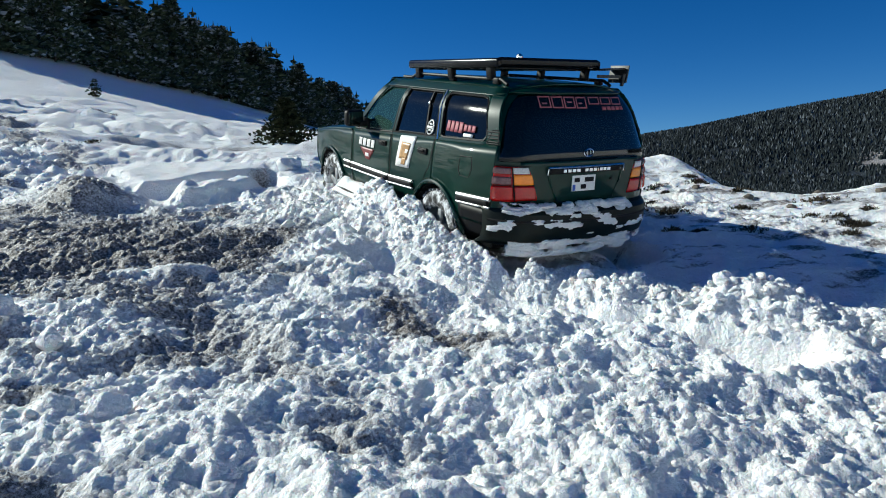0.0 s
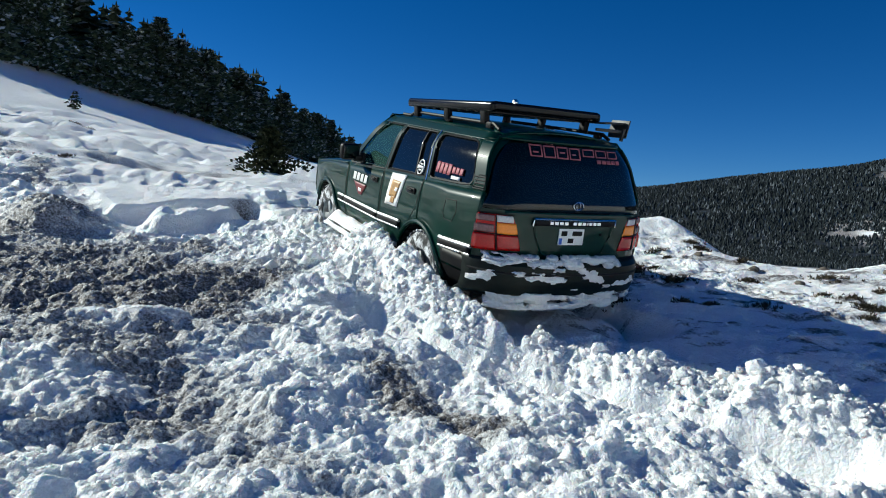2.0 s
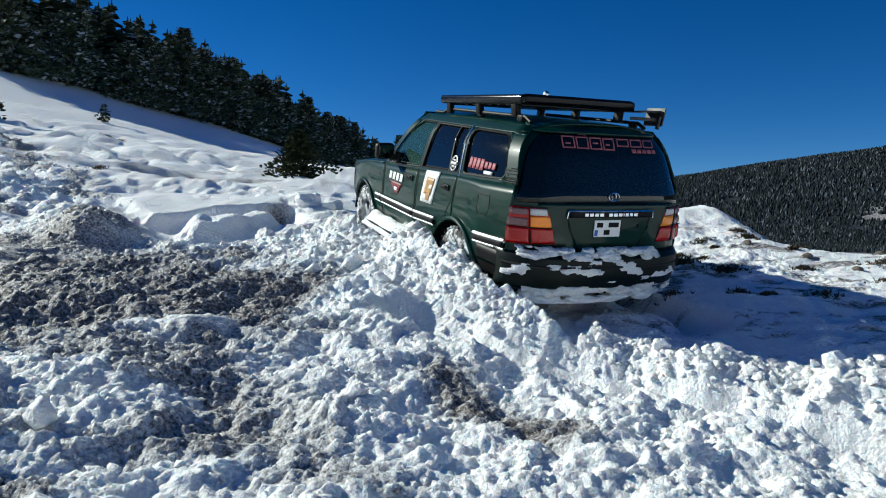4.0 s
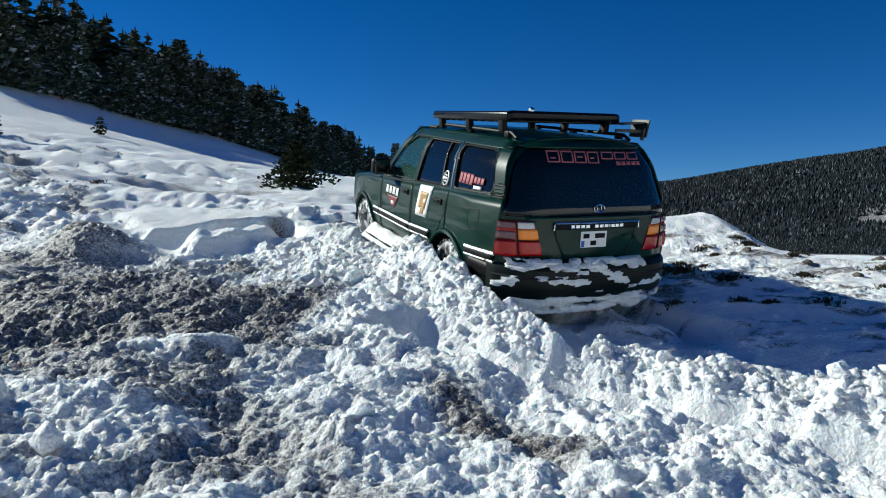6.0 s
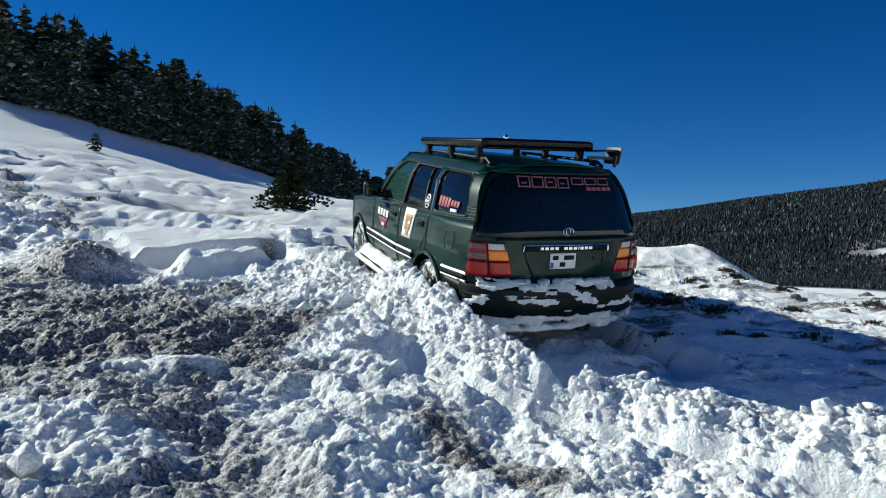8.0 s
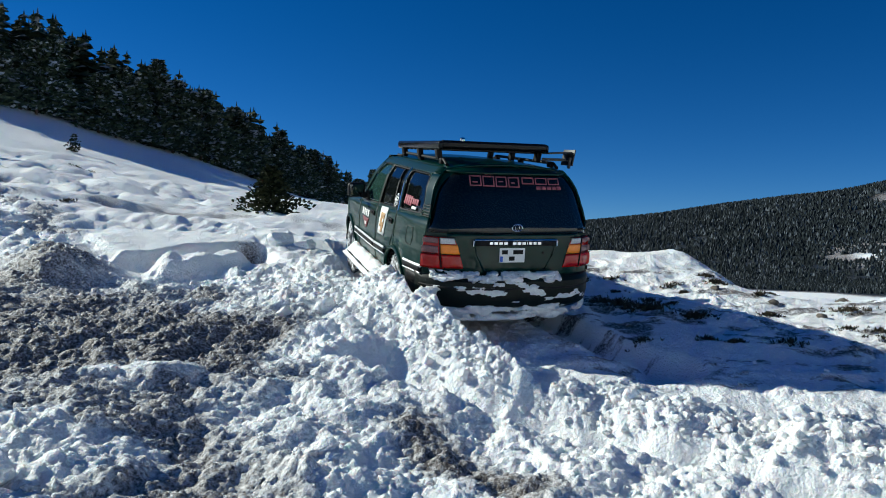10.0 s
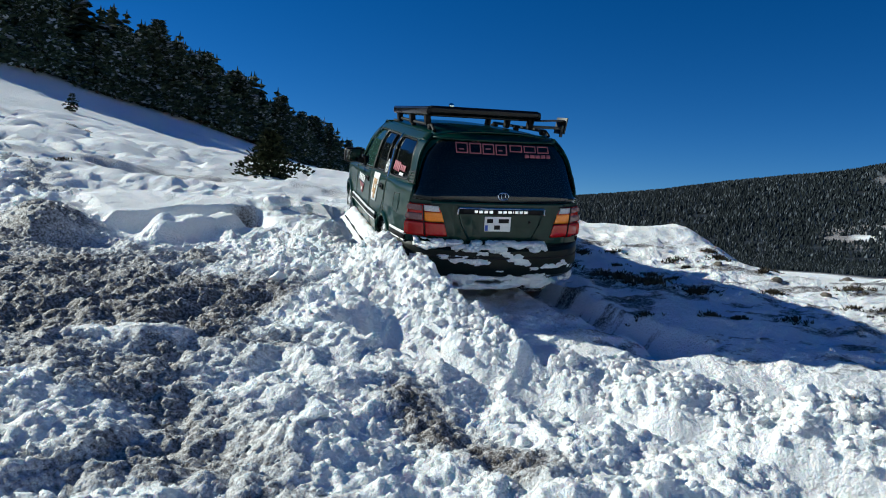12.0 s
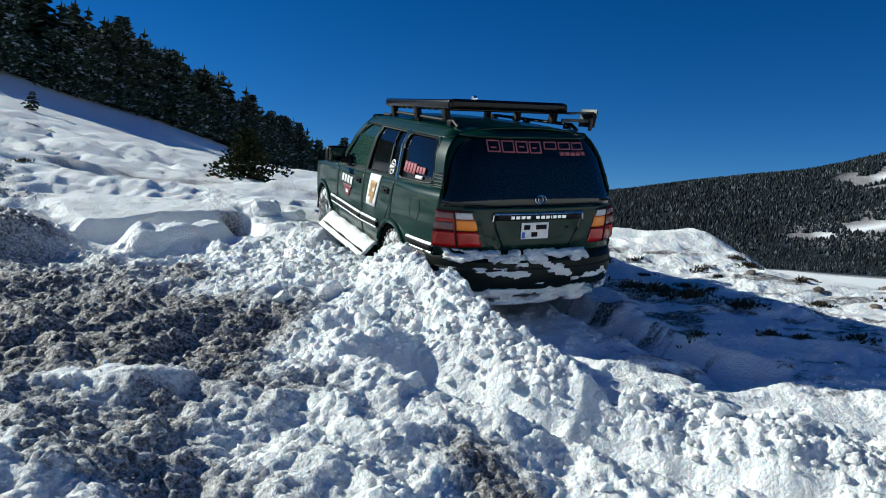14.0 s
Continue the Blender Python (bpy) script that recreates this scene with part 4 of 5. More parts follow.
def crust(name, z0, z1, out0, out1, thr, seed, thick, parent, lo=-0.93, hi=0.93):
    """Snow that sticks to the bumper in torn patches."""
    bm = bmesh.new()
    nu, nv = 110, 14
    vs = {}

    def val(i, j):
        u, v = i / nu, j / nv
        n = noise.fractal((u * 9 + seed, v * 2.2, seed * 3.1), 1.0, 2.0, 4)
        return n + 0.35 * math.sin(math.pi * u) * 0.5 - thr - 0.35 * abs(2 * v - 1) ** 2
    for i in range(nu + 1):
        for j in range(nv + 1):
            u, v = i / nu, j / nv
            h = max(0.0, min(1.0, val(i, j) * 3.0))
            p = bumper_point(lo + (hi - lo) * u, z0 + (z1 - z0) * v, out0 + (out1 - out0) * v + thick * h ** 0.6 - 0.03 + 0.012 * noise.noise((u * 60, v * 12, seed)))
            vs[i, j] = (p, h)
    made = {}
    for i in range(nu):
        for j in range(nv):
            ks = ((i, j), (i + 1, j), (i + 1, j + 1), (i, j + 1))
            if max(vs[k][1] for k in ks) > 0.0:
                bm.faces.new([made.setdefault(k, bm.verts.new(vs[k][0])) if k not in made else made[k] for k in ks])
    for v in [v for v in bm.verts if not v.link_faces]:
        bm.verts.remove(v)
    return part(name, bm, SNOW_CLEAN, parent, "snow clinging in torn patches", 60, solid=0.02)


crust("snow_crust", 0.765, 0.855, 0.085, 0.015, -0.08, 4.2, 0.05, bumper, -0.85, 0.45)
crust("snow_crust", 0.56, 0.76, 0.075, 0.075, 0.24, 9.1, 0.030, bumper)
crust("snow_crust", 0.37, 0.53, -0.03, 0.04, -0.14, 2.7, 0.05, bumper, -0.80, 0.88)

# rails, rack and what is on it
for s in (-1, 1):
    bm = bmesh.new()
    sweep(bm, [Vector((s * 0.615, y, 1.905 if -2.03 < y < -0.3 else 1.862)) for y in (-0.05, -0.25, -0.38, -0.8, -1.4, -1.93, -2.02, -2.12)], 0.017, 8)
    for y in (-0.40, -1.15, -1.95):
        box(bm, 0.05, 0.09, 0.06, pose(s * 0.615, y, 1.888), 0.012)
    part("roof_rail", bm, BLACK, car)
rack = tagged(new("roof_rack"), "black metal roof rack")
rack.parent = car
rack.matrix_basis = pose(-0.065, 0, -0.044, -1.7, 0, 0)
RX, RY0, RY1, RZ = 0.605, -0.33, -2.10, 2.02
for s in (-1, 1):
    bm = bmesh.new()
    box(bm, 0.085, RY0 - RY1, 0.088, pose(s * (RX - 0.03), (RY0 + RY1) / 2, RZ + 0.016), 0.026, 3)
    part("side_beam", bm, BLACK_GLOSS, rack)
for y in (RY0 - 0.03, RY1 + 0.03):
    bm = bmesh.new()
    box(bm, 2 * RX - 0.03, 0.085, 0.082, pose(0, y, RZ + (0.026 if y < -1 else 0.016)), 0.026, 3)
    part("end_beam", bm, BLACK_GLOSS, rack)
for k in range(9):
    bm = bmesh.new()
    box(bm, 2 * RX - 0.1, 0.075, 0.03, pose(0, RY0 - 0.18 - 0.176 * k, RZ - 0.025), 0.008)
    part("slat", bm, BLACK_GLOSS, rack)
for s in (-1, 1):
    for y in (-0.50, -1.20, -1.92):
        bm = bmesh.new()
        box(bm, 0.06, 0.09, 0.13, pose(s * 0.565, y, 1.955, 0, s * 8, 0), 0.014)
        part("rack_foot", bm, BLACK, rack)
bm = bmesh.new()
lathe(bm, [(-0.02, 0.001), (-0.02, 0.022), (0.0, 0.03), (0.02, 0.022), (0.02, 0.001)], 12, pose(-0.36, RY1 + 0.02, RZ + 0.075))
part("rack_bolt", bm, CHROME, rack)
bm = bmesh.new()
box(bm, 0.26, 0.24, 0.014, pose(0.70, -2.10, 2.00, 0, -4, 0), 0.003)
box(bm, 0.014, 0.26, 0.17, pose(0.835, -2.12, 1.955, 0, 10, 0), 0.003)
box(bm, 0.34, 0.03, 0.03, pose(0.66, -2.20, 1.93), 0.006)
box(bm, 0.03, 0.03, 0.12, pose(0.80, -2.22, 1.90, 12, 0, 0), 0.006)
part("rack_bracket", bm, GREY_METAL, rack, "grey folded metal bracket")
# stickers
def rear_bars(rects, mat, name, parent, out=0.016):
    for x, z, w, h in rects:
        bm = bmesh.new()
        sheet(bm, lambda u, v: rear_point(x + w * u, z + h * v, out), 3, 2)
        part(name, bm, mat, parent, solid=0.003)


def outlined(x, z, w, h, t):
    return [(x, z, w, t), (x, z + h - t, w, t), (x, z, t, h), (x + w - t, z, t, h)]


rects = []
for k in range(4):
    rects += outlined(-0.46 + 0.132 * k, 1.678 - 0.002 * k, 0.118, 0.100, 0.011)
rects += [(-0.30, 1.788, 0.028, 0.016), (-0.25, 1.788, 0.028, 0.016), (-0.43, 1.71, 0.05, 0.012), (-0.165, 1.72, 0.05, 0.012), (-0.035, 1.71, 0.04, 0.012)]
for k in range(3):
    rects += outlined(0.085 + 0.150 * k, 1.706 - 0.002 * k, 0.132, 0.066, 0.010)
rear_bars(rects, PINK_VINYL, "window_sticker", rear_glass)
rear_bars([(0.24 + 0.060 * k, 1.655, 0.048, 0.032) for k in range(5)], PINK_VINYL, "window_sticker", rear_glass)

for own, pts, mat, out, lab in (
        (None, ((-0.55, 0.925), (-0.87, 0.935), (-0.99, 1.285), (-0.63, 1.265)), WHITE_VINYL, 0.012, "white sticker with a tan shape"),
        (None, ((-0.64, 1.02), (-0.82, 1.02), (-0.89, 1.20), (-0.69, 1.20)), TAN_VINYL, 0.017, ""),
        (None, ((-0.69, 0.96), (-0.78, 0.96), (-0.80, 1.03), (-0.71, 1.03)), TAN_VINYL, 0.017, ""),
        (None, ((-0.77, 1.09), (-0.83, 1.09), (-0.85, 1.13), (-0.79, 1.13)), WHITE_VINYL, 0.020, ""),
        (None, ((0.25, 0.89), (0.15, 0.89), (0.02, 1.02), (0.42, 1.02)), RED_VINYL, 0.012, ""),
        (None, ((0.465, 1.04), (0.381, 1.04), (0.368, 1.13), (0.452, 1.13)), WHITE_VINYL, 0.014, ""),
        (None, ((0.348, 1.04), (0.264, 1.04), (0.251, 1.13), (0.335, 1.13)), WHITE_VINYL, 0.014, ""),
        (None, ((0.231, 1.04), (0.147, 1.04), (0.134, 1.13), (0.218, 1.13)), WHITE_VINYL, 0.014, ""),
        (None, ((0.114, 1.04), (0.029, 1.04), (0.017, 1.13), (0.101, 1.13)), WHITE_VINYL, 0.014, ""),
        (None, ((0.26, 0.925), (0.16, 0.925), (0.16, 0.965), (0.26, 0.965)), WHITE_VINYL, 0.016, "")):
    quad_panel("door_sticker", pts, -1, mat, out, [o for o in car.children if o.name.startswith("rear_door" if pts[0][0] < -0.4 else "front_door")][0], 6, lab, 0.002)
left_quarter = [o for o in car.children if o.name.startswith("rear_quarter_panel")][0]
left_rear_door = [o for o in car.children if o.name.startswith("rear_door")][0]
for k in range(4):
    y = -1.52 - 0.075 * k
    quad_panel("window_sticker", ((y, 1.40), (y - 0.062, 1.40), (y - 0.055, 1.50), (y + 0.007, 1.50)), -1, PINK_VINYL, 0.000, left_quarter, 3, "", 0.002)
for k in range(3):
    y = -1.825 - 0.065 * k
    quad_panel("window_sticker", ((y, 1.425), (y - 0.053, 1.425), (y - 0.048, 1.485), (y + 0.005, 1.485)), -1, PINK_VINYL, 0.000, left_quarter, 3, "", 0.002)
quad_panel("window_sticker", ((-1.84, 1.375), (-1.99, 1.378), (-1.985, 1.408), (-1.835, 1.405)), -1, WHITE_VINYL, 0.000, left_quarter, 3, "", 0.002)
bm = bmesh.new()
ring = [(-1.205 + 0.062 * math.cos(a), 1.40 + 0.07 * math.sin(a)) for a in np.linspace(0, math.tau, 25)]
side_line(bm, ring, -1, 0.008, 0.0, 1)
side_line(bm, ((-1.155, 1.40), (-1.255, 1.40)), -1, 0.014, 0.0, 4)
side_line(bm, ((-1.185, 1.43), (-1.225, 1.43)), -1, 0.010, 0.0, 3)
side_line(bm, ((-1.185, 1.37), (-1.225, 1.37)), -1, 0.010, 0.0, 3)
part("round_sticker", bm, WHITE_VINYL, left_rear_door, "round white sticker")


# wheels
def wheel(x, y):
    hub = new("wheel")
    hub.parent = car
    s = 1 if x > 0 else -1
    bm = bmesh.new()
    prof = [(-0.10, 0.22), (-0.125, 0.25), (-0.14, 0.32), (-0.13, 0.375), (-0.105, 0.395), (0.105, 0.395), (0.13, 0.375), (0.14, 0.32), (0.125, 0.25), (0.10, 0.22)]
    lathe(bm, prof, 40)
    for k in range(32):
        for row, off in ((-0.10, 0), (-0.035, 0.5), (0.035, 0), (0.10, 0.5)):
            a = math.tau * (k + off) / 32
            box(bm, 0.058, 0.052, 0.022, pose(0, 0, 0, math.degrees(a), 0, 0) @ pose(row, 0, 0.402, 0, 0, 12 if row > 0 else -12), 0.004, 1)
    part("tyre", bm, TYRE, hub, "snow-caked off-road tyre")
    bm = bmesh.new()
    lathe(bm, [(s * 0.115, 0.225), (s * 0.09, 0.215), (s * 0.03, 0.205), (s * -0.10, 0.215)], 32)
    for k in range(5):
        a = k * 72
        box(bm, 0.035, 0.075, 0.19, pose(0, 0, 0, a, 0, 0) @ pose(s * 0.075, 0, 0.115), 0.012)
    lathe(bm, [(s * 0.10, 0.001), (s * 0.10, 0.05), (s * 0.06, 0.07), (s * 0.02, 0.07)], 20)
    lathe(bm, [(s * 0.02, 0.001), (s * 0.02, 0.21)], 24)
    part("rim", bm, ALLOY, hub)
    hub.location = (x, y, AXLE_Z)
    return hub


WHEELS = [wheel(x, y) for x in (-0.80, 0.80) for y in AXLES]


# ---- trees ----
BARK = plain("pine_bark", (0.09, 0.06, 0.045), 0.9, 0, 0.4, 12, 0.6)


def needle_mat(name, dark, light, frost, rime=(0.5, 0.53, 0.57)):
    m, n, l, b = node_mat(name)
    geo = n.new("ShaderNodeNewGeometry")
    oi = n.new("ShaderNodeObjectInfo")
    r = ramp(n, [(0.0, dark), (0.75, light), (0.8 if frost else 0.99, light)])
    l.new(geo.outputs["Random Per Island"], r.inputs[0])
    if frost:
        e = r.color_ramp.elements.new(1.0 - frost)
        e.color = (*light, 1)
        e2 = r.color_ramp.elements.new(min(0.999, 1.0 - frost + 0.015))
        e2.color = (*rime, 1)
    hs = n.new("ShaderNodeHueSaturation")
    mr = n.new("ShaderNodeMapRange")
    mr.inputs["To Min"].default_value = 0.7
    mr.inputs["To Max"].default_value = 1.3
    l.new(oi.outputs["Random"], mr.inputs["Value"])
    l.new(mr.outputs[0], hs.inputs["Value"])
    l.new(r.outputs[0], hs.inputs["Color"])
    l.new(hs.outputs[0], b.inputs["Base Color"])
    b.inputs["Roughness"].default_value = 0.8
    b.inputs["Specular IOR Level"].default_value = 0.12
    return m


NEEDLES = needle_mat("pine_needles", (0.026, 0.038, 0.022), (0.075, 0.095, 0.055), 0.17, (0.30, 0.33, 0.36))
# far needles and rime darkened: the backlit slope's shade is in their colour
NEEDLES_FAR_SHADED = needle_mat("frosted_far_needles", (0.007, 0.011, 0.012), (0.020, 0.027, 0.030), 0.16, (0.085, 0.10, 0.115))
NEEDLES_BUSH = needle_mat("young_pine_needles", (0.010, 0.015, 0.006), (0.040, 0.046, 0.020), 0.0)


class Soup:
    """Loose faces gathered for one mesh."""

    def __init__(self):
        self.v, self.f = [], []

    def tri(self, a, b, c):
        k = len(self.v)
        self.v += [a, b, c]
        self.f.append((k, k + 1, k + 2))

    def quad(self, a, b, c, d):
        k = len(self.v)
        self.v += [a, b, c, d]
        self.f.append((k, k + 1, k + 2, k + 3))

    def mesh(self, name, mat):
        me = bpy.data.meshes.new(name)
        me.from_pydata([tuple(p) for p in self.v], [], self.f)
        me.materials.append(mat)
        me.update()
        return me


def bough(s, rnd, root, out, length, droop, tufts, size):
    """One limb as a feathered spray of needle tufts."""
    side = out.cross(Vector((0, 0, 1))).normalized()
    for k in range(tufts):
        t = (k + rnd.random()) / tufts
        p = root + out * (length * t) + Vector((0, 0, -droop * length * t * t + 0.10 * length * t)) + side * rnd.uniform(-0.35, 0.35) * length * (0.25 + 0.6 * t)
        d = (out * rnd.uniform(0.4, 1) + side * rnd.uniform(-0.9, 0.9) + Vector((0, 0, rnd.uniform(-0.15, 0.55)))).normalized()
        w = d.cross(Vector((rnd.uniform(-1, 1), rnd.uniform(-1, 1), rnd.uniform(-0.3, 1)))).normalized()
        L, W = size * rnd.uniform(0.7, 1.4), size * rnd.uniform(0.25, 0.45)
        s.quad(p - w * W * 0.4, p + d * L * 0.55 - w * W, p + d * L, p + d * L * 0.5 + w * W)


def pine(name, seed, height, width, levels, boughs, tufts, bare, round_top, needles=None, size=0.42):
    rnd = random.Random(seed)
    crown = Soup()
    for i in range(levels):
        t = (i + 0.3 * rnd.random()) / levels
        z = height * (bare + (1 - bare) * t)
        prof = (1 - t) ** (0.65 if round_top else 0.95) * (0.6 + 0.6 * rnd.random())
        if t < 0.12:
            prof *= 0.75
        a0 = rnd.random() * 6.28
        for b in range(boughs):
            if rnd.random() < 0.12:
                continue
            a = a0 + b * math.tau / boughs + rnd.uniform(-0.3, 0.3)
            L = width * 0.55 * prof * rnd.uniform(0.45, 1.3) + 0.12 * size
            bough(crown, rnd, Vector((0, 0, z + rnd.uniform(-0.1, 0.1) * height / levels)), Vector((math.cos(a), math.sin(a), 0.0)), L, 0.25, max(3, int(tufts * (0.35 + 0.65 * prof))), size)
    ob = new(name)
    bm = bmesh.new()
    pts = [(0.0, 0.030), (0.06, 0.022), (0.5, 0.014), (0.98, 0.003)]
    rings = []
    lean = rnd.uniform(-0.02, 0.02)
    for t, r in pts:
        rings.append([bm.verts.new((lean * height * t + r * height * math.cos(k * 1.047) * 0.6, r * height * math.sin(k * 1.047) * 0.6, height * t - 0.3 * (t == 0))) for k in range(6)])
    for a, b in zip(rings, rings[1:]):
        for k in range(6):
            bm.faces.new((a[k], a[(k + 1) % 6], b[(k + 1) % 6], b[k]))
    part("trunk", bm, BARK, ob)
    c = new("crown", crown.mesh("crown", needles or NEEDLES))
    c.parent = ob
    return ob


rnd = random.Random(11)
EDGE = ((-42, 65.5), (-40, 67.5), (-37, 79), (-33, 91), (-30, 104), (-26, 118), (-21, 134), (-14, 155), (-4, 172), (8, 186), (20, 196))


def edge_at(t):
    t *= len(EDGE) - 1
    i = min(int(t), len(EDGE) - 2)
    (ax, ay), (bx, by) = EDGE[i], EDGE[i + 1]
    f = t - i
    return ax + (bx - ax) * f, ay + (by - ay) * f, bx - ax, by - ay


KINDS = [pine("pine_tree", 3, 10.5, 8.2, 26, 10, 20, 0.06, True, None, 0.55), pine("pine_tree", 5, 9.5, 6.8, 24, 10, 18, 0.04, False, None, 0.55),
         pine("pine_tree", 8, 8.0, 7.4, 20, 10, 20, 0.03, True, None, 0.55), pine("pine_tree", 13, 12.0, 6.4, 30, 9, 17, 0.08, False, None, 0.5)]
TREE_LABEL = "dark green snow-dusted pine at the forest edge"
for k in KINDS:
    tagged(k, TREE_LABEL, "tree", "pines at the forest edge")
for k in range(72):
    t = (k + rnd.uniform(-0.3, 0.3)) / 71
    t = min(max(t, 0), 1)
    ex, ey, dx, dy = edge_at(t)
    ln = math.hypot(dx, dy)
    back = rnd.choice((0.0, 2.0, 5.0, 9.0)) + rnd.uniform(-1, 1)
    x, y = ex - dy / ln * back, ey + dx / ln * back
    s = rnd.uniform(0.75, 1.1) * (0.85 if t < 0.3 else 1.0 if t < 0.5 else 1.12)
    m = pose(x, y, ground_z(x, y) - 0.1, 0, 0, rnd.uniform(0, 360))
    src = KINDS[k % 4]
    if k < 4:
        ob = src
        ob.matrix_basis = m
    else:
        ob = copy_thing(src, m)
    ob.scale = (s * rnd.uniform(1.1, 1.5), s * rnd.uniform(1.1, 1.5), s * rnd.uniform(0.8, 1.0))

# the wood that climbs the hill behind
wood = Soup()
spots = []
for k in range(2300):
    t = rnd.random() ** 0.8
    ex, ey, dx, dy = edge_at(t)
    ln = math.hypot(dx, dy)
    back = 6 + (60 * rnd.random() ** 1.2 if k < 1100 else 60 + 200 * rnd.random())
    px, py = ex - dy / ln * back, ey + dx / ln * back
    if math.degrees(math.atan2(-px, py)) < 34:
        spots.append((ex - dy / ln * back, ey + dx / ln * back, t, back))
spot_z = heights(np.array([q[0] for q in spots]), np.array([q[1] for q in spots]))[0]
for (x, y, t, back), z in zip(spots, spot_z):
    h = rnd.uniform(6.5, 12.0) * (0.95 if t < 0.58 else 1.12)
    w = h * rnd.uniform(0.50, 0.70)
    lv, nb = (11, 8) if back < 60 else (7, 6)
    for i in range(lv):
        tt = i / lv
        for b in range(nb):
            a = rnd.random() * 6.28
            L = w * 0.5 * (1 - tt) ** 0.7 * rnd.uniform(0.5, 1.2)
            p = Vector((x, y, z + h * (0.06 + 0.9 * tt)))
            o = Vector((math.cos(a), math.sin(a), 0))
            sd = Vector((-o.y, o.x, 0))
            q = p + o * L + Vector((0, 0, -0.22 * L + 0.2))
            wd = 0.045 * h + 0.30 * L
            wood.quad(p + Vector((0, 0, 0.6)), q * 0.5 + p * 0.5 - sd * wd, q, q * 0.5 + p * 0.5 + sd * wd + Vector((0, 0, 0.3)))
    wood.tri(Vector((x - 0.3, y, z + h * 0.85)), Vector((x, y, z + h)), Vector((x + 0.3, y, z + h * 0.85)))
forest = new("hillside_forest", wood.mesh("hillside_forest", NEEDLES))
tagged(forest, "dense dark pine forest with patches of snow", "forest", kind="stuff")

# woods on the far mountain
far = Soup()
for k in range(80000):
    az = math.radians(rnd.uniform(-6, 52))
    d = 300 + 1150 * rnd.random() ** 0.95
    x, y = d * math.sin(az), d * math.cos(az)
    far.v.append((x, y, 0))
xy = np.array(far.v)
xy = xy[soil_at(xy[:, 0], xy[:, 1]) > 1.0]
zz = heights(xy[:, 0], xy[:, 1])[0]
far = Soup()
for (x, y, _), z in zip(xy, zz):
    h = math.hypot(x, y) * rnd.uniform(0.003, 0.0062)
    r = h * rnd.uniform(0.34, 0.55)
    for lo, hi, rr in ((0.0, 1.0, 1.0),):
        a0 = rnd.random() * 6.28
        ring = [Vector((x + rr * r * math.cos(a0 + i * 1.5708), y + rr * r * math.sin(a0 + i * 1.5708), z + h * lo)) for i in range(4)]
        top = Vector((x, y, z + h * hi))
        for i in range(4):
            far.tri(ring[i], ring[(i + 1) % 4], top)
mount = new("mountain_forest", far.mesh("mountain_forest", NEEDLES_FAR_SHADED))
tagged(mount, "far mountainside wooded with frosted conifers", "forest", kind="stuff")

# trees standing alone on the slope
bush = pine("young_pine", 21, 1.7, 2.6, 15, 11, 26, 0.0, False, NEEDLES_BUSH, 0.15)
bush.matrix_basis = pose(-4.75, 24.0, ground_z(-4.75, 24.0) - 0.05, 0, 0, 40)
tagged(bush, "bushy young pine standing alone on the snow slope", "tree")
sap = pine("sapling", 22, 1.35, 0.9, 9, 7, 9, 0.05, False, NEEDLES_BUSH, 0.16)
sap.matrix_basis = pose(-23.2, 49.8, ground_z(-23.2, 49.8) - 0.02)
tagged(sap, "small lone pine sapling on the snow slope", "tree")
side_pine = pine("young_pine", 23, 3.0, 2.6, 14, 8, 12, 0.12, False, NEEDLES_BUSH, 0.26)
side_pine.matrix_basis = pose(-21.6, 33.6, ground_z(-21.6, 33.6) - 0.05)
tagged(side_pine, "thin young pine on the open snow slope", "tree")

# ---- loose snow ----
def lumps(name, count, place, lo, hi, seed, sub=2):
    """Broken lumps of snow in one mesh."""
    rnd = random.Random(seed)
    base = bmesh.new()
    bmesh.ops.create_icosphere(base, subdivisions=sub, radius=1.0)
    bv = np.array([v.co[:] for v in base.verts])
    bf = np.array([[v.index for v in f.verts] for f in base.faces])
    base.free()
    pts = [place(rnd) for _ in range(count)]
    pts = np.array([p for p in pts if p is not None])
    z, grime, _ = heights(pts[:, 0], pts[:, 1])
    vs, fs = [], []
    for k, ((x, y), h) in enumerate(zip(pts, z)):
        r = lo + (hi - lo) * rnd.random() ** 3
        q = bv * 1.0
        for _ in range(7):
            d = Vector((rnd.uniform(-1, 1), rnd.uniform(-1, 1), rnd.uniform(-1, 1))).normalized()
            c = rnd.uniform(0.25, 0.7)
            t = np.maximum(q @ np.array(d) - c, 0)
            q = q - 0.9 * t[:, None] * np.array(d)
        f = rnd.uniform(2, 4)
        q = q * (1 + 0.20 * np.sin(f * q[:, :1] + k) * np.cos(f * q[:, 1:2] - 2 * k) + 0.13 * np.sin(2.7 * f * q[:, 2:] + 3 * k) * np.sin(2.3 * f * q[:, :1] - k))
        q = q * np.array([rnd.uniform(0.8, 1.3), rnd.uniform(0.8, 1.3), rnd.uniform(0.6, 0.95)]) * r
        q = q @ np.array(Euler((rnd.uniform(-0.5, 0.5), rnd.uniform(-0.5, 0.5), rnd.uniform(0, 6.28))).to_matrix()).T
        fs.append(bf + len(bv) * k)
        vs.append(q + np.array([x, y, h + 0.05 * r]))
    me = bpy.data.meshes.new(name)
    me.from_pydata(np.concatenate(vs).tolist(), [], np.concatenate(fs).tolist())
    me.polygons.foreach_set("use_smooth", np.ones(len(me.polygons), dtype=bool))
    at = me.attributes.new("dirt", 'FLOAT', 'POINT')
    at.data.foreach_set("value", np.repeat(np.minimum(grime * 0.9, 0.4 if sub == 1 else 1.0), len(bv)).astype(np.float32))
    me.materials.append(SNOW)
    return new(name, me)


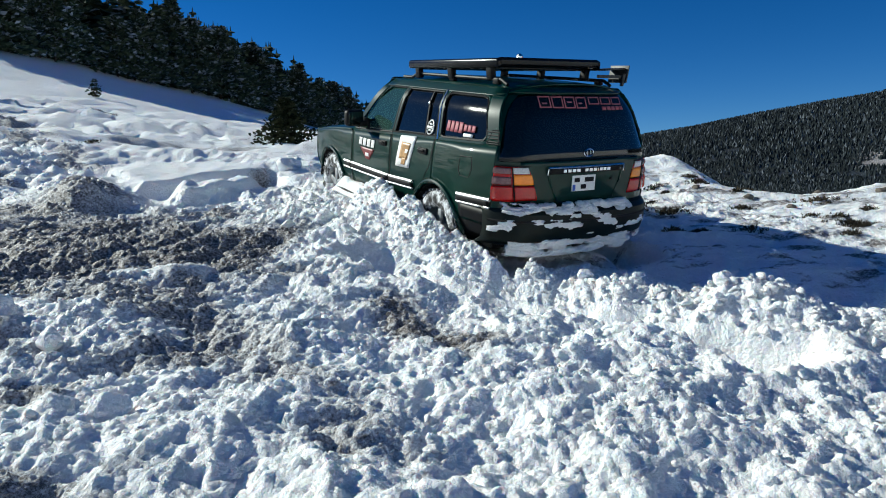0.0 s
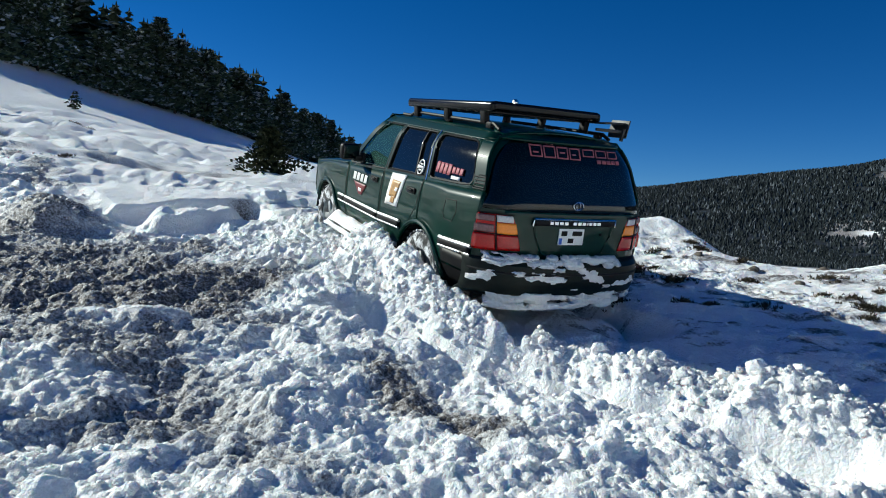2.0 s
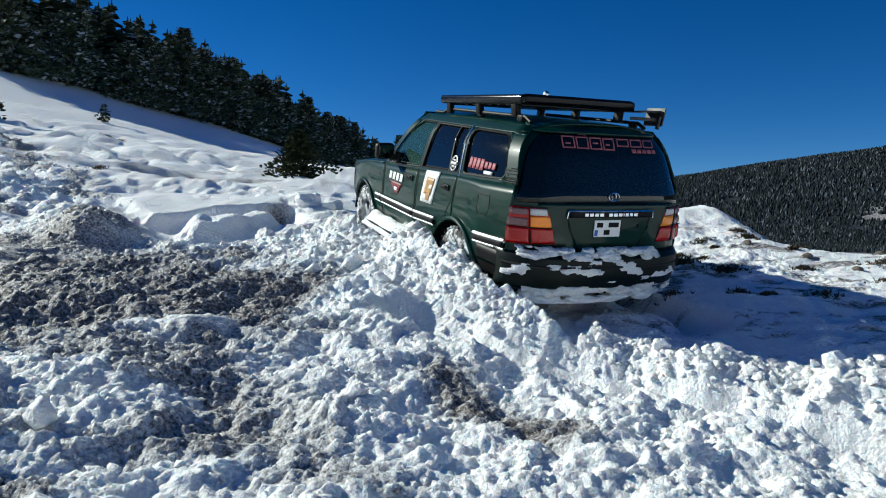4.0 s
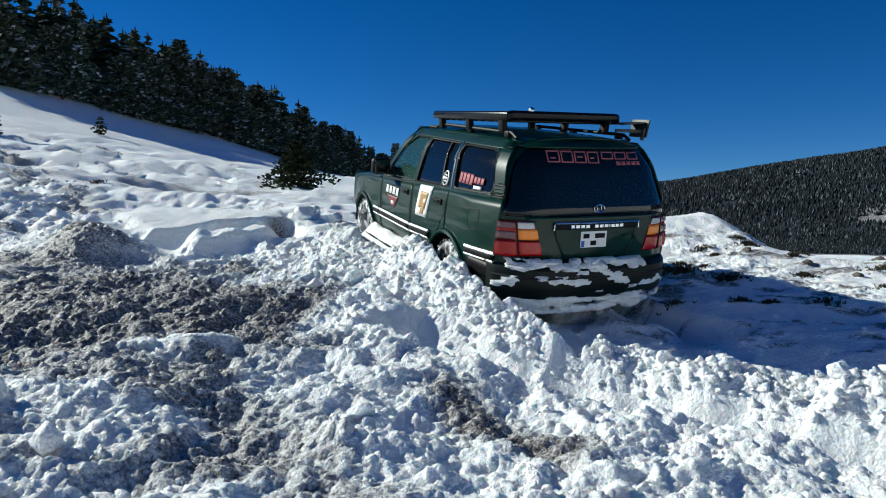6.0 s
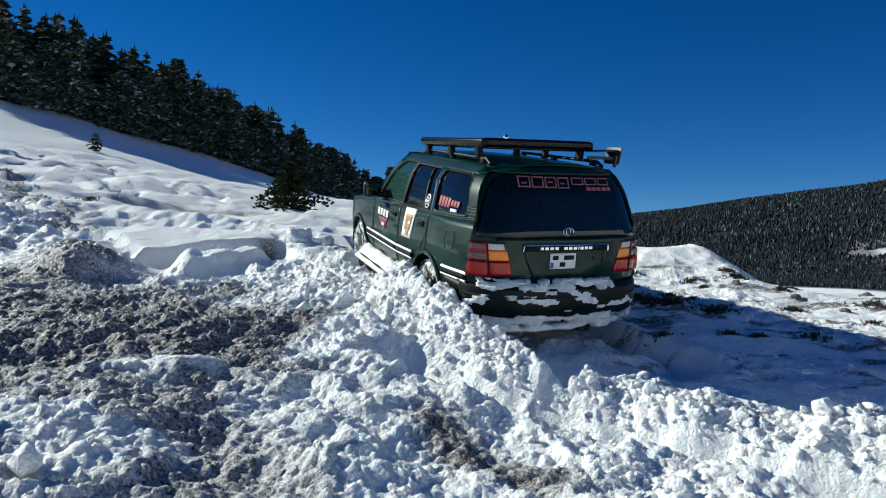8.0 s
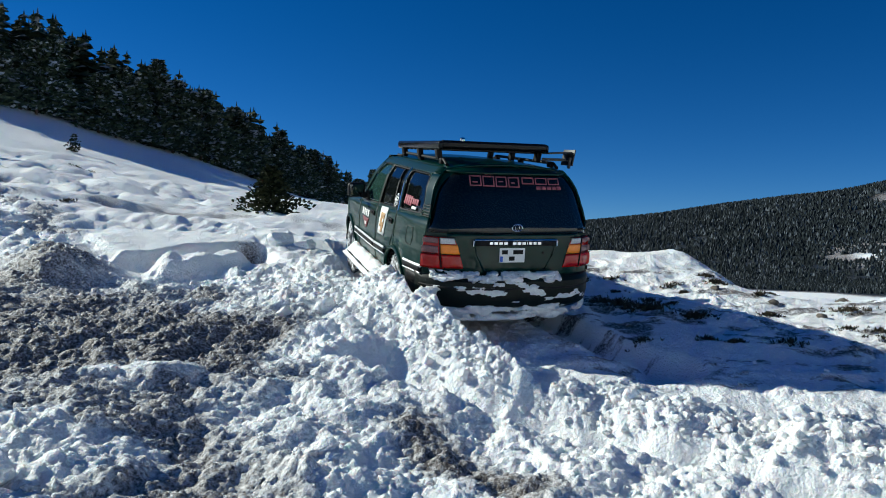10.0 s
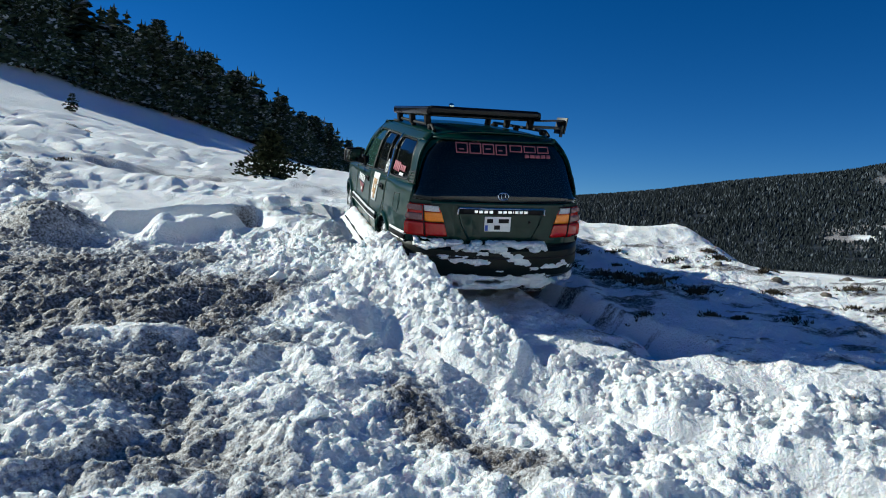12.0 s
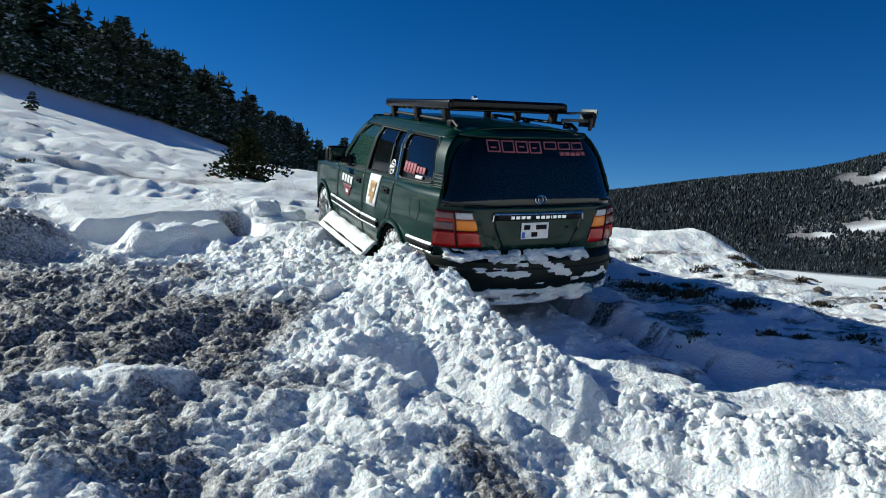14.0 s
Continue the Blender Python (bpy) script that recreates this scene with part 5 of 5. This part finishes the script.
def in_track(rnd):
    x, y = rnd.uniform(-3.4, 4.0), rnd.uniform(2.6, 9.5)
    right = x + 0.72 * (y - 6.0)
    if right > 2.0 and rnd.random() < 0.9:
        return None
    if soil_at(np.array([x]), np.array([y]))[0] > 0.6 and rnd.random() < 0.4:
        return None
    if along(np.array([x]), np.array([y]), RUT_FRONT)[0][0] < 0.24:
        return None
    for (px, py, pz, yaw, pitch, roll) in STANDS:
        c, sn = math.cos(radians(yaw)), math.sin(radians(yaw))
        lx, ly = (x - px) * c + (y - py) * sn, -(x - px) * sn + (y - py) * c
        if abs(lx) < 1.1 and abs(ly) < 2.8:
            return None
    return x, y


def on_berm(rnd):
    t = rnd.random() ** 0.8 * (len(BERM) - 1)
    i = int(t)
    (ax, ay), (bx, by) = BERM[i], BERM[i + 1]
    f = t - i
    x, y = ax + (bx - ax) * f + rnd.gauss(-0.08, 0.2), ay + (by - ay) * f + rnd.gauss(-0.08, 0.2)
    if along(np.array([x]), np.array([y]), RUT_FRONT)[0][0] < 0.26:
        return None
    for (px, py, pz, yaw, pitch, roll) in STANDS:
        c, sn = math.cos(radians(yaw)), math.sin(radians(yaw))
        lx, ly = (x - px) * c + (y - py) * sn, -(x - px) * sn + (y - py) * c
        if abs(lx) < 1.02 and abs(ly) < 2.7:
            return None
    return x, y


tagged(lumps("snow_lumps", 3400, in_track, 0.008, 0.050, 31), "loose broken lumps of white snow", "snow", kind="stuff")
tagged(lumps("berm_lumps", 1500, on_berm, 0.012, 0.062, 32), "broken snow lumps heaped along the track", "snow", kind="stuff")



def on_slope(rnd):
    y = rnd.uniform(8.6, 22)
    x = -4.2 - 0.68 * (y - 10) - abs(rnd.gauss(0, 0.12)) * y - rnd.uniform(-0.3, 0.5)
    return x, y


tagged(lumps("slope_lumps", 2600, on_slope, 0.015, 0.07, 33, 1), "trampled snow lumps up the slope", "snow", kind="stuff")
BLOCKS = ((1.95, 4.45, 0.13), (2.45, 4.95, 0.12), (3.05, 5.35, 0.10), (1.55, 5.62, 0.09), (2.75, 5.25, 0.09), (-2.05, 3.95, 0.14), (-2.6, 4.35, 0.16),
          (-1.35, 3.2, 0.12), (-0.55, 4.35, 0.10), (-0.95, 7.75, 0.16), (-1.35, 7.55, 0.12), (-0.62, 7.1, 0.11), (-2.15, 11.75, 0.26), (-1.75, 11.6, 0.2), (-2.45, 11.35, 0.17),
          (-1.0, 9.9, 0.16), (3.5, 5.1, 0.12), (1.2, 4.1, 0.09), (0.35, 6.15, 0.09))
rnd = random.Random(41)
for k, (x, y, r) in enumerate(BLOCKS):
    bm = bmesh.new()
    bmesh.ops.create_icosphere(bm, subdivisions=4, radius=1.0)
    cuts = [(Vector((rnd.uniform(-1, 1), rnd.uniform(-1, 1), rnd.uniform(-0.6, 1))).normalized(), rnd.uniform(0.35, 0.75)) for _ in range(7)]
    for v in bm.verts:
        p = v.co.copy()
        for d, c in cuts:
            t = p.dot(d) - c
            if t > 0:
                p -= 0.92 * t * d
        p *= 1 + 0.13 * noise.fractal(p * 1.8 + Vector((k * 7.7, 0, 0)), 1.0, 2.0, 4)
        v.co = Vector((p.x * 1.25, p.y * 1.1, p.z * 0.85)) * r * 0.72
    me = bpy.data.meshes.new("snow_block")
    bm.to_mesh(me)
    bm.free()
    me.polygons.foreach_set("use_smooth", np.ones(len(me.polygons), dtype=bool))
    me.materials.append(SNOW_CLEAN)
    ob = new("snow_block", me)
    ob.matrix_basis = pose(x, y, ground_z(x, y) + 0.28 * r, 0, 0, rnd.uniform(0, 360))
    tagged(ob, "broken block of packed white snow", "snow block", "blocks of snow")

# ---- shoulder: heather, twigs and stones ----
ROCK = plain("lichened_stone", (0.10, 0.085, 0.07), 0.85, 0, 0.5, 9, 0.8)
HEATHER = needle_mat("brown_heather", (0.025, 0.021, 0.015), (0.085, 0.070, 0.048), 0.22, (0.6, 0.62, 0.66))
for k, (x, y, r) in enumerate(((5.0, 10.0, 0.17), (4.55, 9.3, 0.13), (5.7, 9.7, 0.22), (5.45, 10.6, 0.20), (4.05, 9.9, 0.13), (6.3, 9.2, 0.16), (6.6, 10.2, 0.25), (4.85, 8.75, 0.12), (7.3, 9.6, 0.2))):
    bm = bmesh.new()
    bmesh.ops.create_icosphere(bm, subdivisions=3, radius=1.0)
    for v in bm.verts:
        p = v.co * (1 + 0.35 * noise.fractal(v.co * 1.3 + Vector((k * 3.3, 1, 0)), 1.0, 2.0, 4))
        v.co = Vector((p.x * 1.2, p.y, p.z * 0.7)) * r * 0.42
    me = bpy.data.meshes.new("stone")
    bm.to_mesh(me)
    bm.free()
    me.polygons.foreach_set("use_smooth", np.ones(len(me.polygons), dtype=bool))
    me.materials.append(ROCK)
    ob = new("stone", me)
    ob.matrix_basis = pose(x, y, ground_z(x, y) + 0.02 * r, 0, 0, rnd.uniform(0, 360))
    tagged(ob, "dark weathered stone showing through the snow", "stone", "stones on the shoulder")


def shrub(x, y, w, h, seed, n=260):
    rnd = random.Random(seed)
    s = Soup()
    roots = []
    for _ in range(n):
        a, q = rnd.random() * 6.28, abs(rnd.gauss(0, 0.55))
        roots.append((w * q * math.cos(a), 0.6 * w * q * math.sin(a), min(q, 1.2)))
    rz = heights(np.array([x + r[0] for r in roots]), np.array([y + r[1] for r in roots]))[0] - ground_z(x, y)
    for (bx, by, q), z in zip(roots, rz):
        p = Vector((bx, by, z - 0.03))
        d = Vector((rnd.uniform(-0.6, 0.6), rnd.uniform(-0.6, 0.6), rnd.uniform(0.3, 1))).normalized()
        L = h * rnd.uniform(0.4, 1.1) * (1.1 - 0.6 * q)
        wv = d.cross(Vector((rnd.uniform(-1, 1), rnd.uniform(-1, 1), 0.2))).normalized() * 0.007
        s.tri(p - wv, p + wv, p + d * L)
        for j in range(6):
            t = rnd.uniform(0.25, 1)
            d2 = (d + Vector((rnd.uniform(-0.8, 0.8), rnd.uniform(-0.8, 0.8), rnd.uniform(-0.3, 0.5)))).normalized()
            w2 = d2.cross(Vector((rnd.uniform(-1, 1), rnd.uniform(-1, 1), 0.2))).normalized() * 0.006
            c = p + d * L * t
            s.quad(c, c + d2 * 0.025 - w2, c + d2 * 0.055, c + d2 * 0.025 + w2)
    ob = new("heather_shrub", s.mesh("heather_shrub", HEATHER))
    ob.matrix_basis = pose(x, y, ground_z(x, y))
    tagged(ob, "low dark heather poking out of the snow", "shrub", "heather on the shoulder")


extra = random.Random(77)
SCATTER = tuple((extra.uniform(2.2, 7.5), extra.uniform(7.2, 10.6), extra.uniform(0.08, 0.20), extra.uniform(0.03, 0.08)) for _ in range(34))
for k, (x, y, w, h) in enumerate(SCATTER):
    shrub(x, y, w, h, 160 + k, 34)
for k, (x, y, w, h) in enumerate(((2.75, 8.75, 0.36, 0.13), (2.35, 9.3, 0.25, 0.12), (1.95, 9.75, 0.25, 0.14), (2.5, 9.0, 0.30, 0.12), (3.2, 8.5, 0.28, 0.09), (5.3, 8.9, 0.3, 0.07), (4.2, 10.2, 0.2, 0.06), (5.0, 7.7, 0.22, 0.06))):
    shrub(x, y, w, h, 60 + k, 90)
# dark scrub tufts on the open slope
for k, (x, y, w, h) in enumerate(((-14.5, 33.0, 0.4, 0.15), (-17.5, 38.0, 0.5, 0.15), (-8.2, 17.5, 0.3, 0.08))):
    shrub(x, y, w, h, 90 + k, 70)


# ---- snow thrown up by the wheels ----
def spray(name, seed, n, spread_x, spread_y, tall, size):
    rnd = random.Random(seed)
    s = Soup()
    for _ in range(n):
        t = rnd.random()
        p = Vector((rnd.gauss(0, spread_x) * (0.5 + t), rnd.gauss(0, spread_y) * (0.5 + t), tall * t - 0.02))
        r = size * rnd.uniform(0.3, 1.3) * (1.2 - 0.7 * t)
        a = [p + r * Vector((rnd.uniform(-1, 1), rnd.uniform(-1, 1), rnd.uniform(-1, 1))).normalized() for _ in range(4)]
        s.tri(a[0], a[1], a[2])
        s.tri(a[0], a[2], a[3])
        s.tri(a[1], a[3], a[2])
        s.tri(a[0], a[3], a[1])
    return tagged(new(name, s.mesh(name, SNOW_CLEAN)), "powder snow thrown up beside a spinning wheel", "snow spray", kind="stuff")


SPRAY_LOW = spray("snow_spray", 5, 16000, 0.105, 0.10, 0.55, 0.014)
SPRAY_MID = spray("snow_spray", 6, 16000, 0.10, 0.09, 0.60, 0.014)
SPRAY_TOP = spray("snow_spray", 7, 13000, 0.085, 0.09, 0.60, 0.013)

CAR_ROWS = [
    (0, 0.400, 8.671, 0.841, 9.99, -2.23, 28.90),
    (0.5, 0.392, 8.766, 0.884, 10.31, -2.00, 27.66),
    (1, 0.393, 8.868, 0.870, 10.14, -1.58, 26.77),
    (1.5, 0.386, 8.870, 0.884, 10.21, -1.55, 25.41),
    (2, 0.362, 8.978, 0.911, 10.11, -1.59, 25.10),
    (2.5, 0.322, 9.018, 0.914, 9.82, -1.19, 25.17),
    (3, 0.330, 9.058, 0.918, 9.92, -1.20, 24.64),
    (5.5, 0.325, 9.272, 0.920, 10.38, -1.84, 22.48),
    (6, 0.296, 9.340, 0.932, 10.36, -2.09, 22.25),
    (6.5, 0.293, 9.415, 0.955, 10.32, -2.20, 21.43),
    (7, 0.284, 9.503, 0.972, 10.32, -2.55, 20.60),
    (9.5, 0.283, 9.943, 1.048, 9.94, -2.32, 16.60),
    (10, 0.271, 10.124, 1.079, 9.96, -2.08, 14.64),
    (10.5, 0.261, 10.180, 1.086, 10.06, -1.83, 13.57),
    (11, 0.256, 10.229, 1.086, 10.24, -1.89, 12.52),
    (11.5, 0.266, 10.266, 1.089, 10.39, -1.92, 12.03),
    (12, 0.241, 10.258, 1.090, 10.32, -2.33, 12.32),
    (12.5, 0.201, 10.219, 1.097, 10.07, -2.80, 13.41),
    (13, 0.175, 10.245, 1.114, 10.16, -3.38, 14.05),
    (13.5, 0.119, 10.282, 1.110, 10.21, -3.43, 15.75),
    (14, 0.048, 10.312, 1.130, 10.42, -4.40, 17.67),
]


def motions():
    rows = [(t, pose(x, y, z, rx, ry, rz)) for t, x, y, z, rx, ry, rz in CAR_ROWS]
    walk(car, rows)
    # the wheels spin: 48 degrees each tenth of a second at full throttle, less when it rolls
    for w in WHEELS:
        place = w.location.copy()
        turn, spin = 0.0, []
        for k in range(141):
            t = k / 10
            spin.append((t, pose(*place, -turn, 0, 0)))
            turn += 48 if t < 7.5 else (34 if t < 11 else 22)
        walk(w, spin)

    # powder rises beside the front wheel, hangs and falls back into the snow
    def rest(x, y):
        return ground_z(x, y) - 0.75

    low, mid, top = (-1.0, 10.0), (-1.0, 10.0), (-1.02, 10.0)
    z0, z1, z2 = rest(*low), rest(*mid), rest(*top)
    walk(SPRAY_LOW, [(t, pose(low[0] + dx, low[1] + dy, z0 + up, 0, lean, 0)) for t, dx, dy, up, lean in (
        (0, -0.14, -0.25, 0, 0), (2.5, -0.14, -0.25, 0.0, 0), (2.8, -0.14, -0.25, 0.7, -6), (3.0, -0.17, -0.25, 1.0, -12), (3.3, -0.24, -0.25, 0.85, -10), (3.8, -0.15, -0.2, 0, 0),
        (6.1, 0, -0.1, 0, 0), (6.4, 0, -0.05, 0.60, -3), (6.7, 0, 0, 0.80, -3), (7.2, 0, 0, 0.84, -3), (7.7, 0, 0, 0.2, 0), (8.2, 0, 0, 0, 0), (14, 0, 0, 0, 0))])
    walk(SPRAY_MID, [(t, pose(mid[0] + dx, mid[1], z1 + up, 0, lean, 0)) for t, dx, up, lean in (
        (0, 0, 0, 0), (6.4, 0, 0.0, 0), (6.7, 0.0, 1.05, -4), (7.0, 0, 1.34, -2), (7.3, -0.03, 1.28, -5), (7.8, -0.05, 0.3, 0), (8.2, 0, 0, 0), (14, 0, 0, 0))])
    walk(SPRAY_TOP, [(t, pose(top[0] + dx, top[1], z2 + up, 0, lean, 0)) for t, dx, up, lean in (
        (0, 0, 0, 0), (6.5, 0, 0.0, 0), (6.8, 0.0, 1.2, 0), (7.0, -0.01, 1.80, -4), (7.2, -0.06, 1.95, -8), (7.6, -0.1, 1.0, -8), (8.2, 0, 0, 0), (14, 0, 0, 0))])


motions()
